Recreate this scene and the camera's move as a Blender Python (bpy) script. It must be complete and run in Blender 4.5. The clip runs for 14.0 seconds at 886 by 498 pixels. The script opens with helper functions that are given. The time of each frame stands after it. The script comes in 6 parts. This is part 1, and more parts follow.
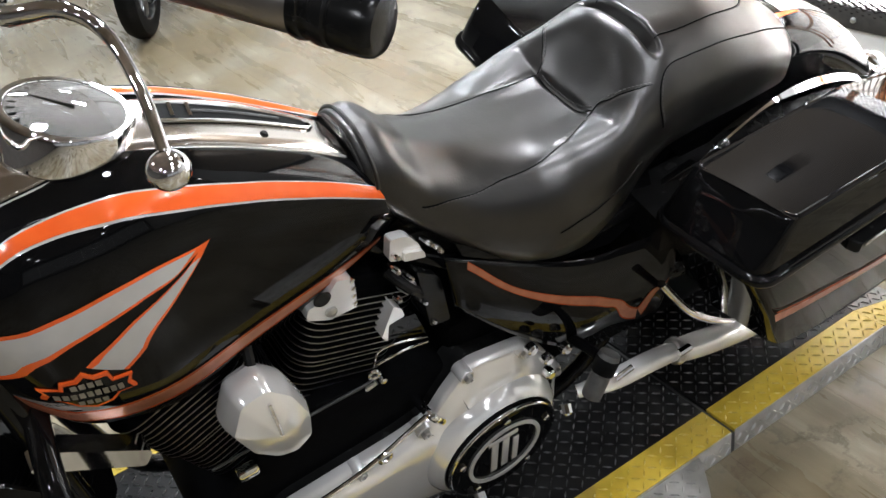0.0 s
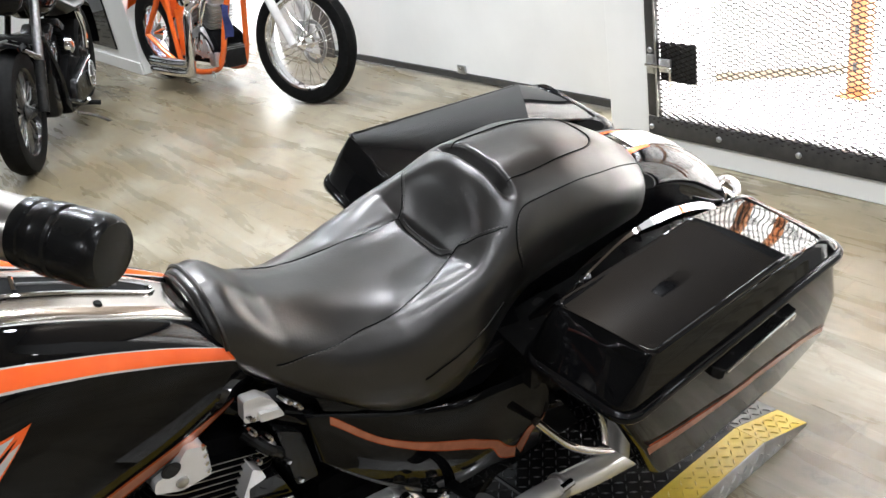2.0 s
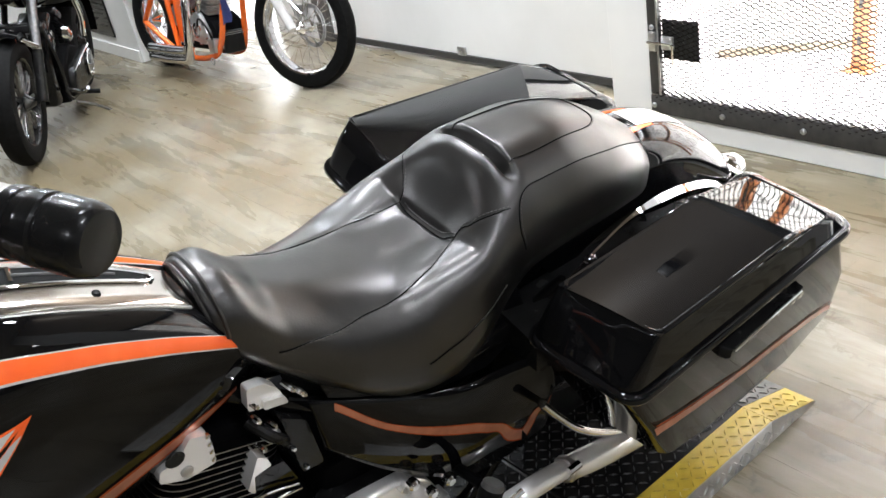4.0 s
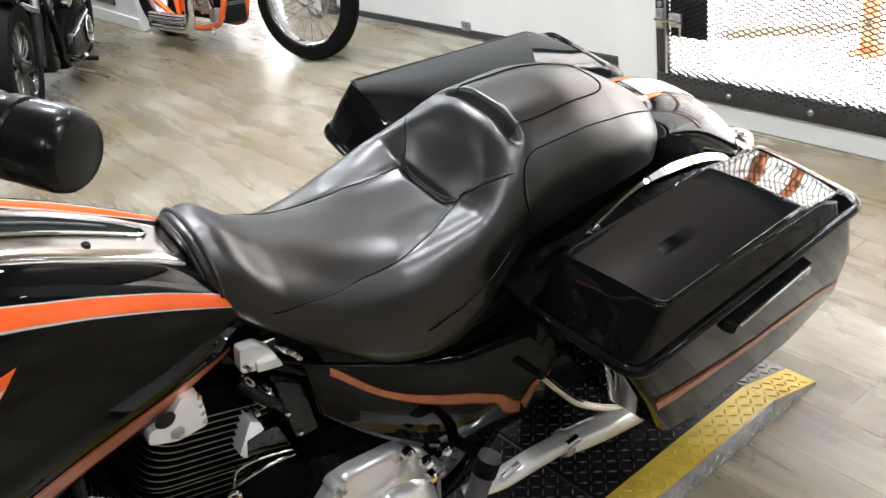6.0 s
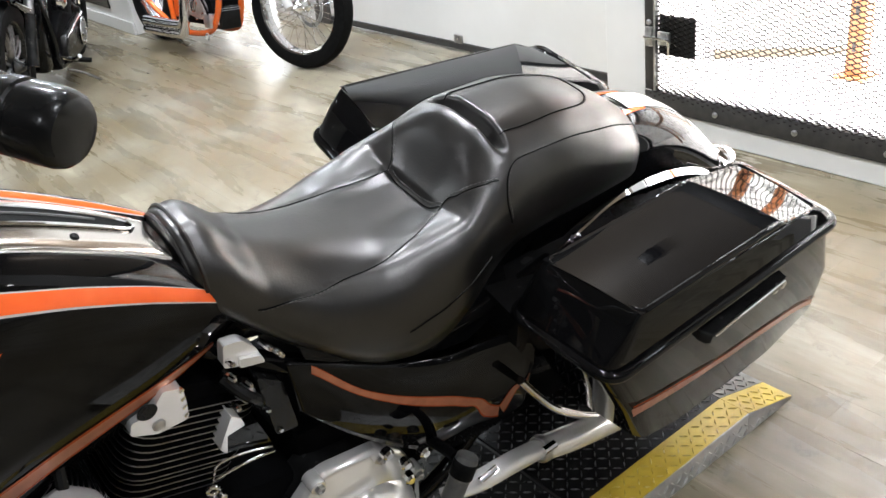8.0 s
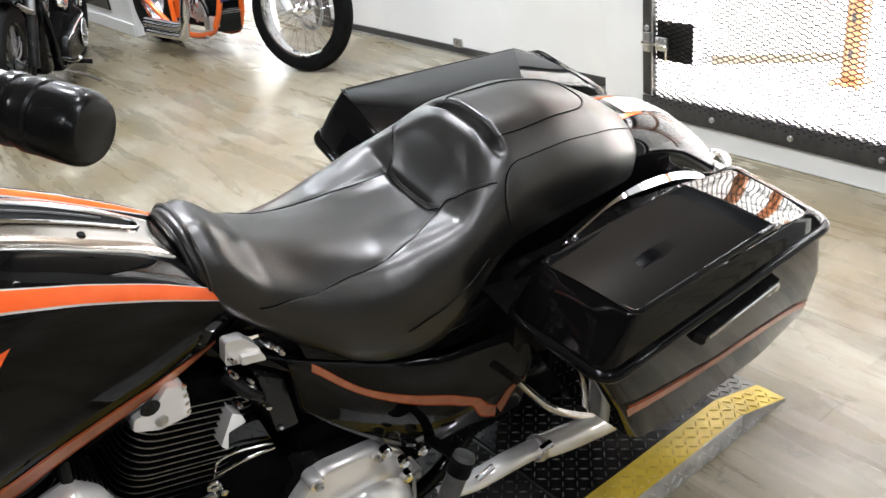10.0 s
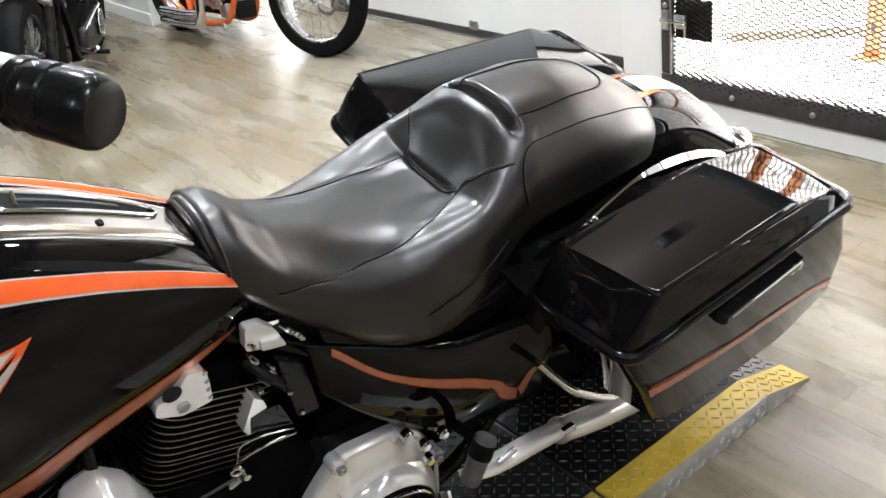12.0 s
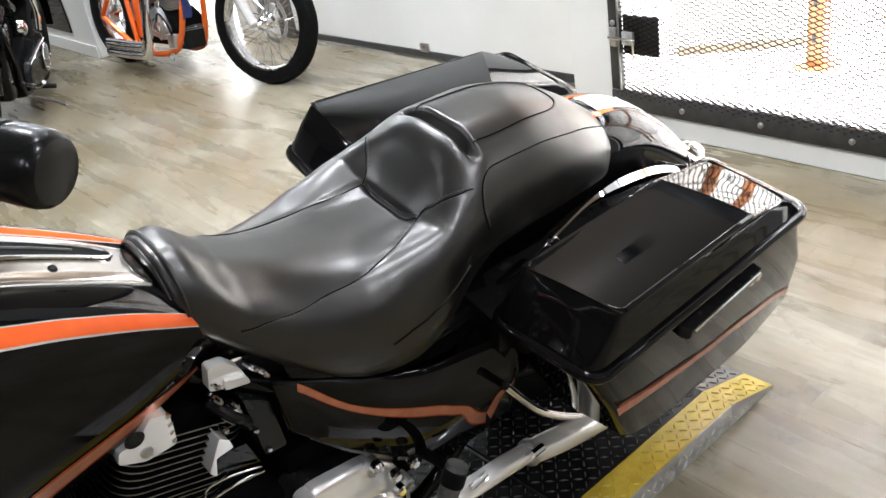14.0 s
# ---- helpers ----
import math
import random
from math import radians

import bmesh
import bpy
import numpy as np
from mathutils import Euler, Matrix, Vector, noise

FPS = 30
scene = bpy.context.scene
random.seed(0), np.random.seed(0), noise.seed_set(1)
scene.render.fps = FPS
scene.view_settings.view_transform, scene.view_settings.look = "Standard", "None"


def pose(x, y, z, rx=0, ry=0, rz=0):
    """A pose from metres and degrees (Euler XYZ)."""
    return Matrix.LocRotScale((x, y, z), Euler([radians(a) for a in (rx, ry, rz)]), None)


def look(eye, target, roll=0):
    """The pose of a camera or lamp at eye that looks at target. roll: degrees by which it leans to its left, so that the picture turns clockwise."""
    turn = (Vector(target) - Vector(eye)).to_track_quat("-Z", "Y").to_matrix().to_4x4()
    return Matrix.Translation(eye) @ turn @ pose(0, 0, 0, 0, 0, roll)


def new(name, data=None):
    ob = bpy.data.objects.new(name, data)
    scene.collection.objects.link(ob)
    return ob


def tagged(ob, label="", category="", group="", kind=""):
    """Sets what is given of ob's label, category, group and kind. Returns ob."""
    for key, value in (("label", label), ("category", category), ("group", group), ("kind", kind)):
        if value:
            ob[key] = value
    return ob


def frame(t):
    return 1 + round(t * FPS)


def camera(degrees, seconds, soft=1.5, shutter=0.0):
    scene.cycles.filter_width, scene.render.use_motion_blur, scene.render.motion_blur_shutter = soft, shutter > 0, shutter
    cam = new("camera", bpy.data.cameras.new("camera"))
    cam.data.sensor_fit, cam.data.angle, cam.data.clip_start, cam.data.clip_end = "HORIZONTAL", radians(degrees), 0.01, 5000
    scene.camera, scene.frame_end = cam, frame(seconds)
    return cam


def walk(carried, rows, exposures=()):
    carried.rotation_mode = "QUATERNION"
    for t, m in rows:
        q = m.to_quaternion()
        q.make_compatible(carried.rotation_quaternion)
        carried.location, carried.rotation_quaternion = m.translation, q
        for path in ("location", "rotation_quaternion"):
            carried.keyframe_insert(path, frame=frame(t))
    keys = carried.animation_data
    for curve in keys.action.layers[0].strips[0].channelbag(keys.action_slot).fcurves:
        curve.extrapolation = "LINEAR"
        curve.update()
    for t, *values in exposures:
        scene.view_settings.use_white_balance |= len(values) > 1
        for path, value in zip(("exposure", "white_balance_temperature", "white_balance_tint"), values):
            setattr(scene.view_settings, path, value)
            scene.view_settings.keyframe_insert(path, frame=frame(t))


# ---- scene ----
cam = camera(54.38, 14.0)
PATH = [
    (0, -1.1051, -1.2479, 1.3676, 56.638, 9.100, -32.752),
    (0.5, -1.0671, -1.2490, 1.3715, 58.579, 8.561, -36.362),
    (1, -1.0294, -1.2511, 1.3945, 61.651, 9.719, -38.594),
    (1.5, -1.0089, -1.2604, 1.3914, 62.648, 9.145, -39.437),
    (2, -1.0075, -1.2628, 1.3919, 63.072, 8.772, -39.070),
    (2.5, -1.0085, -1.2594, 1.3899, 62.654, 7.926, -39.137),
    (5, -0.9932, -1.2398, 1.3701, 61.486, 10.759, -39.430),
    (5.5, -0.9937, -1.2295, 1.3365, 59.615, 7.358, -38.814),
    (6, -0.9963, -1.2323, 1.3475, 60.789, 8.519, -38.784),
    (6.5, -0.9850, -1.2374, 1.3456, 60.141, 10.153, -39.592),
    (7, -0.9981, -1.2458, 1.3519, 61.291, 8.607, -37.967),
    (7.5, -1.0006, -1.2591, 1.3547, 61.763, 8.095, -39.015),
    (8, -1.0075, -1.2592, 1.3462, 61.646, 6.840, -38.737),
    (10.5, -1.0208, -1.2805, 1.3540, 61.920, 6.394, -38.567),
    (11, -1.0193, -1.2839, 1.3490, 61.286, 6.145, -38.161),
    (11.5, -1.0121, -1.2805, 1.3429, 60.916, 6.780, -38.725),
    (12, -1.0169, -1.2717, 1.3476, 60.941, 7.852, -37.972),
    (12.5, -1.0276, -1.2616, 1.3472, 60.899, 7.260, -37.286),
    (13, -1.0263, -1.2607, 1.3462, 60.708, 7.186, -37.644),
    (13.5, -1.0244, -1.2555, 1.3463, 60.764, 6.883, -37.868),
    (14, -1.0119, -1.2610, 1.3550, 61.717, 8.784, -41.579),
]
EXPOSURES = [(t, stops, 6300, 10) for t, stops in ((0, 0.14), (0.6, 0.08), (1.2, 0.1), (2.0, 0.12), (5.5, 0.12), (8.0, 0.1), (11.0, 0.15), (12.5, 0.12), (14.0, 0.1))]
walk(cam, [(t, pose(*row)) for t, *row in PATH], EXPOSURES)

# ---- world and light ----
LEAN_DEG = 15.78      # the motorcycle rests on its side stand
DECK = 0.059          # height of the low lift platform
world = bpy.data.worlds.new("world")
scene.world = world
world.use_nodes = True
world.node_tree.nodes["Background"].inputs[0].default_value = (0.9, 0.95, 1.0, 1)
world.node_tree.nodes["Background"].inputs[1].default_value = 0.05
LAMP_WATTS, STORE_WATTS, SOUTH_FILL_WATTS = 84.0, 1600.0, 20.0


def lamp(name, x, y, z, size, watts, target, color=(1, 1, 1), shape="DISK", size_y=None):
    data = bpy.data.lights.new(name, "AREA")
    data.shape, data.size, data.energy, data.color = shape, size, watts, color
    if size_y:
        data.size_y = size_y
    ob = new(name, data)
    ob.matrix_world = look((x, y, z), target)
    return ob


# ---- materials ----
def material(name, base, rough=0.5, metal=0.0, coat=0.0, ior=1.5, spec=0.5):
    m = bpy.data.materials.new(name)
    m.use_nodes = True
    b = m.node_tree.nodes["Principled BSDF"]
    b.inputs["Base Color"].default_value = (*base, 1)
    b.inputs["Roughness"].default_value = rough
    b.inputs["Metallic"].default_value = metal
    b.inputs["Coat Weight"].default_value = coat
    b.inputs["Coat Roughness"].default_value = 0.03
    b.inputs["IOR"].default_value = ior
    b.inputs["Specular IOR Level"].default_value = spec
    return m


def node(m, kind, **values):
    n = m.node_tree.nodes.new(kind)
    for key, value in values.items():
        n.inputs[key.replace("_", " ")].default_value = value
    return n


def link(m, a, out, b, into):
    m.node_tree.links.new(a.outputs[out], b.inputs[into])


def shader(m):
    return m.node_tree.nodes["Principled BSDF"]


def textured(m, scale, dark, light, detail=6.0, bump=0.0, bump_scale=None, rough=None, stretch=None, coords="Object", distance=0.002):
    """Mottled colour, roughness and fine relief on two scales."""
    tc = node(m, "ShaderNodeTexCoord")
    mp = node(m, "ShaderNodeMapping")
    if stretch:
        mp.inputs["Scale"].default_value = stretch
    link(m, tc, coords, mp, "Vector")
    n1 = node(m, "ShaderNodeTexNoise", Scale=scale, Detail=detail)
    link(m, mp, "Vector", n1, "Vector")
    ramp = node(m, "ShaderNodeValToRGB")
    ramp.color_ramp.elements[0].position, ramp.color_ramp.elements[1].position = 0.3, 0.7
    ramp.color_ramp.elements[0].color, ramp.color_ramp.elements[1].color = (*dark, 1), (*light, 1)
    link(m, n1, "Fac", ramp, "Fac")
    link(m, ramp, "Color", shader(m), "Base Color")
    n2 = node(m, "ShaderNodeTexNoise", Scale=bump_scale or scale * 6, Detail=4.0)
    link(m, mp, "Vector", n2, "Vector")
    if bump:
        bp = node(m, "ShaderNodeBump", Strength=bump, Distance=distance)
        link(m, n2, "Fac", bp, "Height")
        link(m, bp, "Normal", shader(m), "Normal")
    if rough:
        mr = node(m, "ShaderNodeMapRange")
        mr.inputs["To Min"].default_value, mr.inputs["To Max"].default_value = rough
        link(m, n1, "Fac", mr, "Value")
        link(m, mr, "Result", shader(m), "Roughness")
    return m


BLACK_PAINT = textured(material("black_paint", (0.003, 0.003, 0.0035), 0.05, 0, 0.0, 1.45, 0.25), 9, (0.003, 0.003, 0.003), (0.004, 0.004, 0.0045), rough=(0.015, 0.04))
LEATHER = textured(material("seat_leather", (0.005, 0.0047, 0.0045), 0.3, spec=0.77), 24, (0.0035, 0.0033, 0.0031), (0.009, 0.0083, 0.0078), detail=4.0, bump=0.3, bump_scale=300, rough=(0.25, 0.36), distance=0.0006)
shader(LEATHER).inputs["Specular Tint"].default_value = (1.0, 0.98, 0.955, 1)


def creases(m, strength):
    """Slack creases and dents of worn hide on top of the fine grain."""
    tc = node(m, "ShaderNodeTexCoord")
    wide = node(m, "ShaderNodeTexNoise", Scale=26.0, Detail=3.0, Distortion=0.8)
    link(m, tc, "Object", wide, "Vector")
    bp = node(m, "ShaderNodeBump", Strength=strength, Distance=0.006)
    link(m, wide, "Fac", bp, "Height")
    fine = next(n for n in m.node_tree.nodes if n.bl_idname == "ShaderNodeBump" and n != bp)
    link(m, bp, "Normal", fine, "Normal")


creases(LEATHER, 0.045)
PIPING = textured(material("seam_thread", (0.003, 0.003, 0.003), 0.7, spec=0.04), 300, (0.002, 0.002, 0.002), (0.005, 0.005, 0.005))
CHROME = textured(material("chrome", (0.88, 0.88, 0.9), 0.05, 1.0), 20, (0.82, 0.82, 0.84), (0.92, 0.92, 0.93), rough=(0.03, 0.08))
# near-white half metal: the bright reflection in the chrome is put into the colour
WHITENED_CHROME = textured(material("whitened_chrome", (0.96, 0.95, 0.93), 0.12, 0.58), 16, (0.94, 0.925, 0.905), (0.98, 0.97, 0.95), rough=(0.07, 0.14))
ALLOY = textured(material("brushed_alloy", (0.62, 0.62, 0.63), 0.3, 1.0), 60, (0.5, 0.5, 0.51), (0.7, 0.7, 0.7), rough=(0.22, 0.4), bump=0.1)
STEEL = textured(material("zinc_steel", (0.5, 0.5, 0.5), 0.42, 1.0), 40, (0.38, 0.38, 0.38), (0.6, 0.6, 0.6), rough=(0.3, 0.5))
CRINKLE = textured(material("black_engine_coat", (0.003, 0.003, 0.0033), 0.6, ior=1.2, spec=0.1), 40, (0.002, 0.002, 0.0022), (0.004, 0.004, 0.0044), bump=0.3, bump_scale=500, rough=(0.5, 0.7))
RUBBER = textured(material("rubber", (0.006, 0.006, 0.006), 0.5, ior=1.3, spec=0.1), 50, (0.004, 0.004, 0.004), (0.009, 0.009, 0.009), bump=0.2, bump_scale=400, rough=(0.45, 0.65))
ORANGE = textured(material("orange_paint", (0.85, 0.12, 0.02), 0.15, 0, 0.2), 30, (0.82, 0.11, 0.018), (0.88, 0.14, 0.025))
COPPER = textured(material("copper_stripe_paint", (0.5, 0.17, 0.09), 0.28, 0.45, 0.0), 60, (0.38, 0.14, 0.075), (0.5, 0.19, 0.105))
RUST_EDGE = textured(material("dark_orange_paint", (0.4, 0.07, 0.018), 0.25), 60, (0.36, 0.06, 0.015), (0.45, 0.085, 0.022))
WHITE_STRIPE = textured(material("white_stripe_paint", (0.5, 0.48, 0.46), 0.2, 0, 0.3), 12, (0.42, 0.40, 0.39), (0.56, 0.545, 0.53))
SILVER_PAINT = textured(material("silver_paint", (0.55, 0.54, 0.52), 0.18, 0.5, 0.7), 400, (0.48, 0.47, 0.45), (0.62, 0.61, 0.6))
WHITE_WALL = textured(material("white_wall_paint", (0.78, 0.775, 0.755), 0.55), 2.2, (0.73, 0.725, 0.705), (0.81, 0.805, 0.785), bump=0.1, bump_scale=160, rough=(0.45, 0.6))
DARK_STEEL = textured(material("black_painted_steel", (0.03, 0.03, 0.032), 0.45), 25, (0.02, 0.02, 0.022), (0.05, 0.048, 0.045), bump=0.15, rough=(0.35, 0.6))
DECK_BLACK = textured(material("black_plate_paint", (0.006, 0.006, 0.0065), 0.4, spec=0.15), 20, (0.004, 0.004, 0.0045), (0.011, 0.0105, 0.01), rough=(0.3, 0.5), bump=0.1)
DECK_YELLOW = textured(material("yellow_plate_paint", (0.52, 0.37, 0.035), 0.36, spec=0.5), 18, (0.4, 0.28, 0.022), (0.57, 0.41, 0.05), rough=(0.25, 0.45), bump=0.1)
# paler yellow paints the highlights that the raised lugs catch
LUG_YELLOW_GLINT = textured(material("yellow_lug_glint", (0.62, 0.48, 0.13), 0.28, spec=0.6), 60, (0.5, 0.37, 0.07), (0.68, 0.55, 0.2), rough=(0.2, 0.34))
GLASS = material("gauge_glass", (0.2, 0.2, 0.2), 0.03)
shader(GLASS).inputs["Transmission Weight"].default_value = 1.0


def plank_material(name, per_island):
    """Grey-brown printed wood: streaks along the board, cloudy blotches, and a tone of its own for each board."""
    m = material(name, (0.3, 0.26, 0.2), 0.35)
    tc = node(m, "ShaderNodeNewGeometry")
    mp = node(m, "ShaderNodeMapping")
    mp.inputs["Scale"].default_value = (1.0, 0.16, 1.0)
    link(m, tc, "Position", mp, "Vector")
    own = node(m, "ShaderNodeNewGeometry") if per_island else node(m, "ShaderNodeObjectInfo")
    key = "Random Per Island" if per_island else "Random"
    add = node(m, "ShaderNodeVectorMath")
    add.operation = "MULTIPLY_ADD"
    add.inputs[1].default_value = (1, 1, 1)
    mul = node(m, "ShaderNodeMath")
    mul.operation, mul.inputs[1].default_value = "MULTIPLY", 37.0
    link(m, own, key, mul, 0)
    link(m, mp, "Vector", add, 0)
    link(m, mul, "Value", add, 2)
    grain = node(m, "ShaderNodeTexNoise", Scale=34.0, Detail=7.0, Roughness=0.65, Distortion=0.6)
    link(m, add, "Vector", grain, "Vector")
    cloud = node(m, "ShaderNodeTexNoise", Scale=9.0, Detail=6.0, Roughness=0.6, Distortion=0.35)
    broad = node(m, "ShaderNodeMapping")
    broad.inputs["Scale"].default_value = (1.0, 0.13, 1.0)
    link(m, tc, "Position", broad, "Vector")
    link(m, broad, "Vector", cloud, "Vector")
    stain = node(m, "ShaderNodeTexNoise", Scale=1.7, Detail=3.0)
    link(m, tc, "Position", stain, "Vector")
    ramp = node(m, "ShaderNodeValToRGB")
    e = ramp.color_ramp.elements
    e[0].position, e[1].position = 0.31, 0.70
    e[0].color, e[1].color = (0.058, 0.049, 0.031, 1), (0.41, 0.376, 0.298, 1)
    mid = e.new(0.5)
    mid.color = (0.2, 0.174, 0.121, 1)
    mix = node(m, "ShaderNodeMath")
    mix.operation, mix.inputs[1].default_value = "MULTIPLY_ADD", 0.30
    link(m, grain, "Fac", mix, 0)
    half = node(m, "ShaderNodeMath")
    half.operation, half.inputs[1].default_value = "MULTIPLY", 0.69
    link(m, cloud, "Fac", half, 0)
    link(m, half, "Value", mix, 2)
    tone = node(m, "ShaderNodeMapRange")
    tone.inputs["To Min"].default_value, tone.inputs["To Max"].default_value = -0.022, 0.028
    link(m, own, key, tone, "Value")
    plus = node(m, "ShaderNodeMath")
    link(m, mix, "Value", plus, 0)
    link(m, tone, "Result", plus, 1)
    link(m, plus, "Value", ramp, "Fac")
    wear = node(m, "ShaderNodeMix")
    wear.data_type = "RGBA"
    wear.inputs[7].default_value = (0.37, 0.345, 0.285, 1)
    amount = node(m, "ShaderNodeMapRange")
    amount.inputs["From Min"].default_value, amount.inputs["From Max"].default_value, amount.inputs["To Max"].default_value = 0.40, 0.80, 0.35
    link(m, stain, "Fac", amount, "Value")
    link(m, amount, "Result", wear, 0)
    link(m, ramp, "Color", wear, 6)
    # torn dark edges of the printed wood
    torn = node(m, "ShaderNodeTexVoronoi", Scale=3.1)
    torn.feature = "DISTANCE_TO_EDGE"
    jag = node(m, "ShaderNodeVectorMath")
    jag.operation, jag.inputs[1].default_value = "MULTIPLY_ADD", (0.5, 0.22, 0.0)
    link(m, cloud, "Color", jag, 0)
    link(m, broad, "Vector", jag, 2)
    link(m, jag, "Vector", torn, "Vector")
    line = node(m, "ShaderNodeMapRange")
    line.inputs["From Min"].default_value, line.inputs["From Max"].default_value = 0.0, 0.035
    line.inputs["To Min"].default_value, line.inputs["To Max"].default_value = 0.4, 0.0
    link(m, torn, "Distance", line, "Value")
    patchy = node(m, "ShaderNodeMath")
    patchy.operation = "MULTIPLY"
    link(m, line, "Result", patchy, 0)
    link(m, stain, "Fac", patchy, 1)
    crack = node(m, "ShaderNodeMix")
    crack.data_type = "RGBA"
    crack.inputs[7].default_value = (0.095, 0.075, 0.05, 1)
    link(m, patchy, "Value", crack, 0)
    flake = node(m, "ShaderNodeTexVoronoi", Scale=4.2)
    flake.feature = "DISTANCE_TO_EDGE"
    ragged = node(m, "ShaderNodeTexNoise", Scale=7.0, Detail=6.0, Roughness=0.7)
    link(m, tc, "Position", ragged, "Vector")
    torn_at = node(m, "ShaderNodeVectorMath")
    torn_at.operation, torn_at.inputs[1].default_value = "MULTIPLY_ADD", (0.3, 0.3, 0.0)
    link(m, ragged, "Color", torn_at, 0)
    link(m, tc, "Position", torn_at, 2)
    link(m, torn_at, "Vector", flake, "Vector")
    rim = node(m, "ShaderNodeMapRange")
    rim.inputs["From Max"].default_value, rim.inputs["To Min"].default_value, rim.inputs["To Max"].default_value = 0.06, 0.6, 0.0
    link(m, flake, "Distance", rim, "Value")
    where = node(m, "ShaderNodeMapRange")
    where.inputs["From Min"].default_value, where.inputs["From Max"].default_value = 0.47, 0.56
    link(m, ragged, "Fac", where, "Value")
    worn = node(m, "ShaderNodeMath")
    worn.operation = "MULTIPLY"
    link(m, rim, "Result", worn, 0)
    link(m, where, "Result", worn, 1)
    chip = node(m, "ShaderNodeMix")
    chip.data_type = "RGBA"
    chip.inputs[7].default_value = (0.07, 0.055, 0.036, 1)
    link(m, worn, "Value", chip, 0)
    brown = node(m, "ShaderNodeMix")
    brown.data_type = "RGBA"
    brown.inputs[7].default_value = (0.165, 0.132, 0.078, 1)
    low = node(m, "ShaderNodeMapRange")
    low.inputs["From Min"].default_value, low.inputs["From Max"].default_value = 0.42, 0.62
    low.inputs["To Min"].default_value, low.inputs["To Max"].default_value = 0.85, 0.0
    link(m, stain, "Fac", low, "Value")
    link(m, low, "Result", brown, 0)
    link(m, wear, 2, brown, 6)
    link(m, brown, 2, crack, 6)
    link(m, crack, 2, chip, 6)
    link(m, chip, 2, shader(m), "Base Color")
    rough = node(m, "ShaderNodeMapRange")
    rough.inputs["To Min"].default_value, rough.inputs["To Max"].default_value = 0.2, 0.36
    link(m, cloud, "Fac", rough, "Value")
    link(m, rough, "Result", shader(m), "Roughness")
    bp = node(m, "ShaderNodeBump", Strength=0.12, Distance=0.001)
    link(m, grain, "Fac", bp, "Height")
    link(m, bp, "Normal", shader(m), "Normal")
    return m


FLOOR = plank_material("vinyl_plank", False)
FLOOR_REST = plank_material("vinyl_planks", True)
FLOOR_GAP = textured(material("plank_joint", (0.22, 0.19, 0.135), 0.5), 30, (0.19, 0.165, 0.115), (0.25, 0.215, 0.155))
TAUPE_WALL = textured(material("taupe_wall_paint", (0.07, 0.062, 0.055), 0.6), 1.5, (0.06, 0.053, 0.046), (0.08, 0.072, 0.063), bump=0.1)
BADGE_GREY = textured(material("badge_lettering_grey", (0.2, 0.17, 0.13), 0.4), 80, (0.16, 0.135, 0.1), (0.25, 0.215, 0.17))
TAN_WALL = textured(material("tan_wall_paint", (0.26, 0.205, 0.15), 0.6), 1.5, (0.23, 0.18, 0.13), (0.29, 0.23, 0.17), bump=0.1)
PALE_CONCRETE = textured(material("pale_concrete", (0.62, 0.61, 0.59), 0.6), 3, (0.55, 0.54, 0.52), (0.68, 0.67, 0.65), bump=0.1)
CONSOLE_CHROME = textured(material("console_chrome", (0.6, 0.56, 0.52), 0.16, 1.0), 12, (0.56, 0.52, 0.48), (0.64, 0.6, 0.56), rough=(0.12, 0.2))
DIAL = textured(material("dial_face", (0.55, 0.5, 0.45), 0.4), 50, (0.5, 0.46, 0.41), (0.6, 0.55, 0.5))
THREAD = textured(material("grey_thread", (0.05, 0.05, 0.05), 0.7), 400, (0.05, 0.048, 0.045), (0.12, 0.115, 0.11))
BLACK_TRIM = textured(material("black_trim", (0.006, 0.006, 0.006), 0.25, spec=0.16), 30, (0.006, 0.006, 0.006), (0.012, 0.012, 0.012), rough=(0.18, 0.32))
BLACK_GLOSS_RIM = textured(material("black_cast_wheel", (0.02, 0.02, 0.02), 0.2, 0.4), 30, (0.012, 0.012, 0.012), (0.03, 0.03, 0.03), rough=(0.15, 0.3))
RAMP_GREY = textured(material("scuffed_ramp_plate", (0.12, 0.118, 0.112), 0.42, 0.5), 25, (0.07, 0.069, 0.066), (0.2, 0.195, 0.185), rough=(0.35, 0.55), bump=0.1)
FIN_EDGE = textured(material("machined_fin_edge", (0.22, 0.22, 0.22), 0.35, 1.0), 60, (0.16, 0.16, 0.16), (0.27, 0.27, 0.27))
GRIP_METAL = textured(material("dark_grip_metal", (0.3, 0.275, 0.26), 0.3, 0.9), 40, (0.25, 0.23, 0.215), (0.35, 0.32, 0.3), rough=(0.24, 0.36))
RUBBER_GREY = textured(material("grey_rubber", (0.07, 0.068, 0.066), 0.5), 60, (0.05, 0.05, 0.05), (0.09, 0.088, 0.085), bump=0.2, bump_scale=300)
# pale metal colour paints the glint on the black plate's lugs
LUG_GLINT = textured(material("lug_glint_paint", (0.2, 0.2, 0.2), 0.28, 0.8), 90, (0.05, 0.05, 0.05), (0.34, 0.34, 0.34), rough=(0.2, 0.4))
TREAD_ALLOY = textured(material("tread_plate_alloy", (0.45, 0.44, 0.42), 0.35, 0.6), 25, (0.34, 0.33, 0.31), (0.55, 0.54, 0.52), rough=(0.25, 0.5), bump=0.1)
GRIP_BLACK = textured(material("glossy_grip_rubber", (0.006, 0.006, 0.006), 0.2, spec=0.22), 40, (0.005, 0.005, 0.005), (0.01, 0.01, 0.01), rough=(0.14, 0.28), bump=0.1, bump_scale=200)
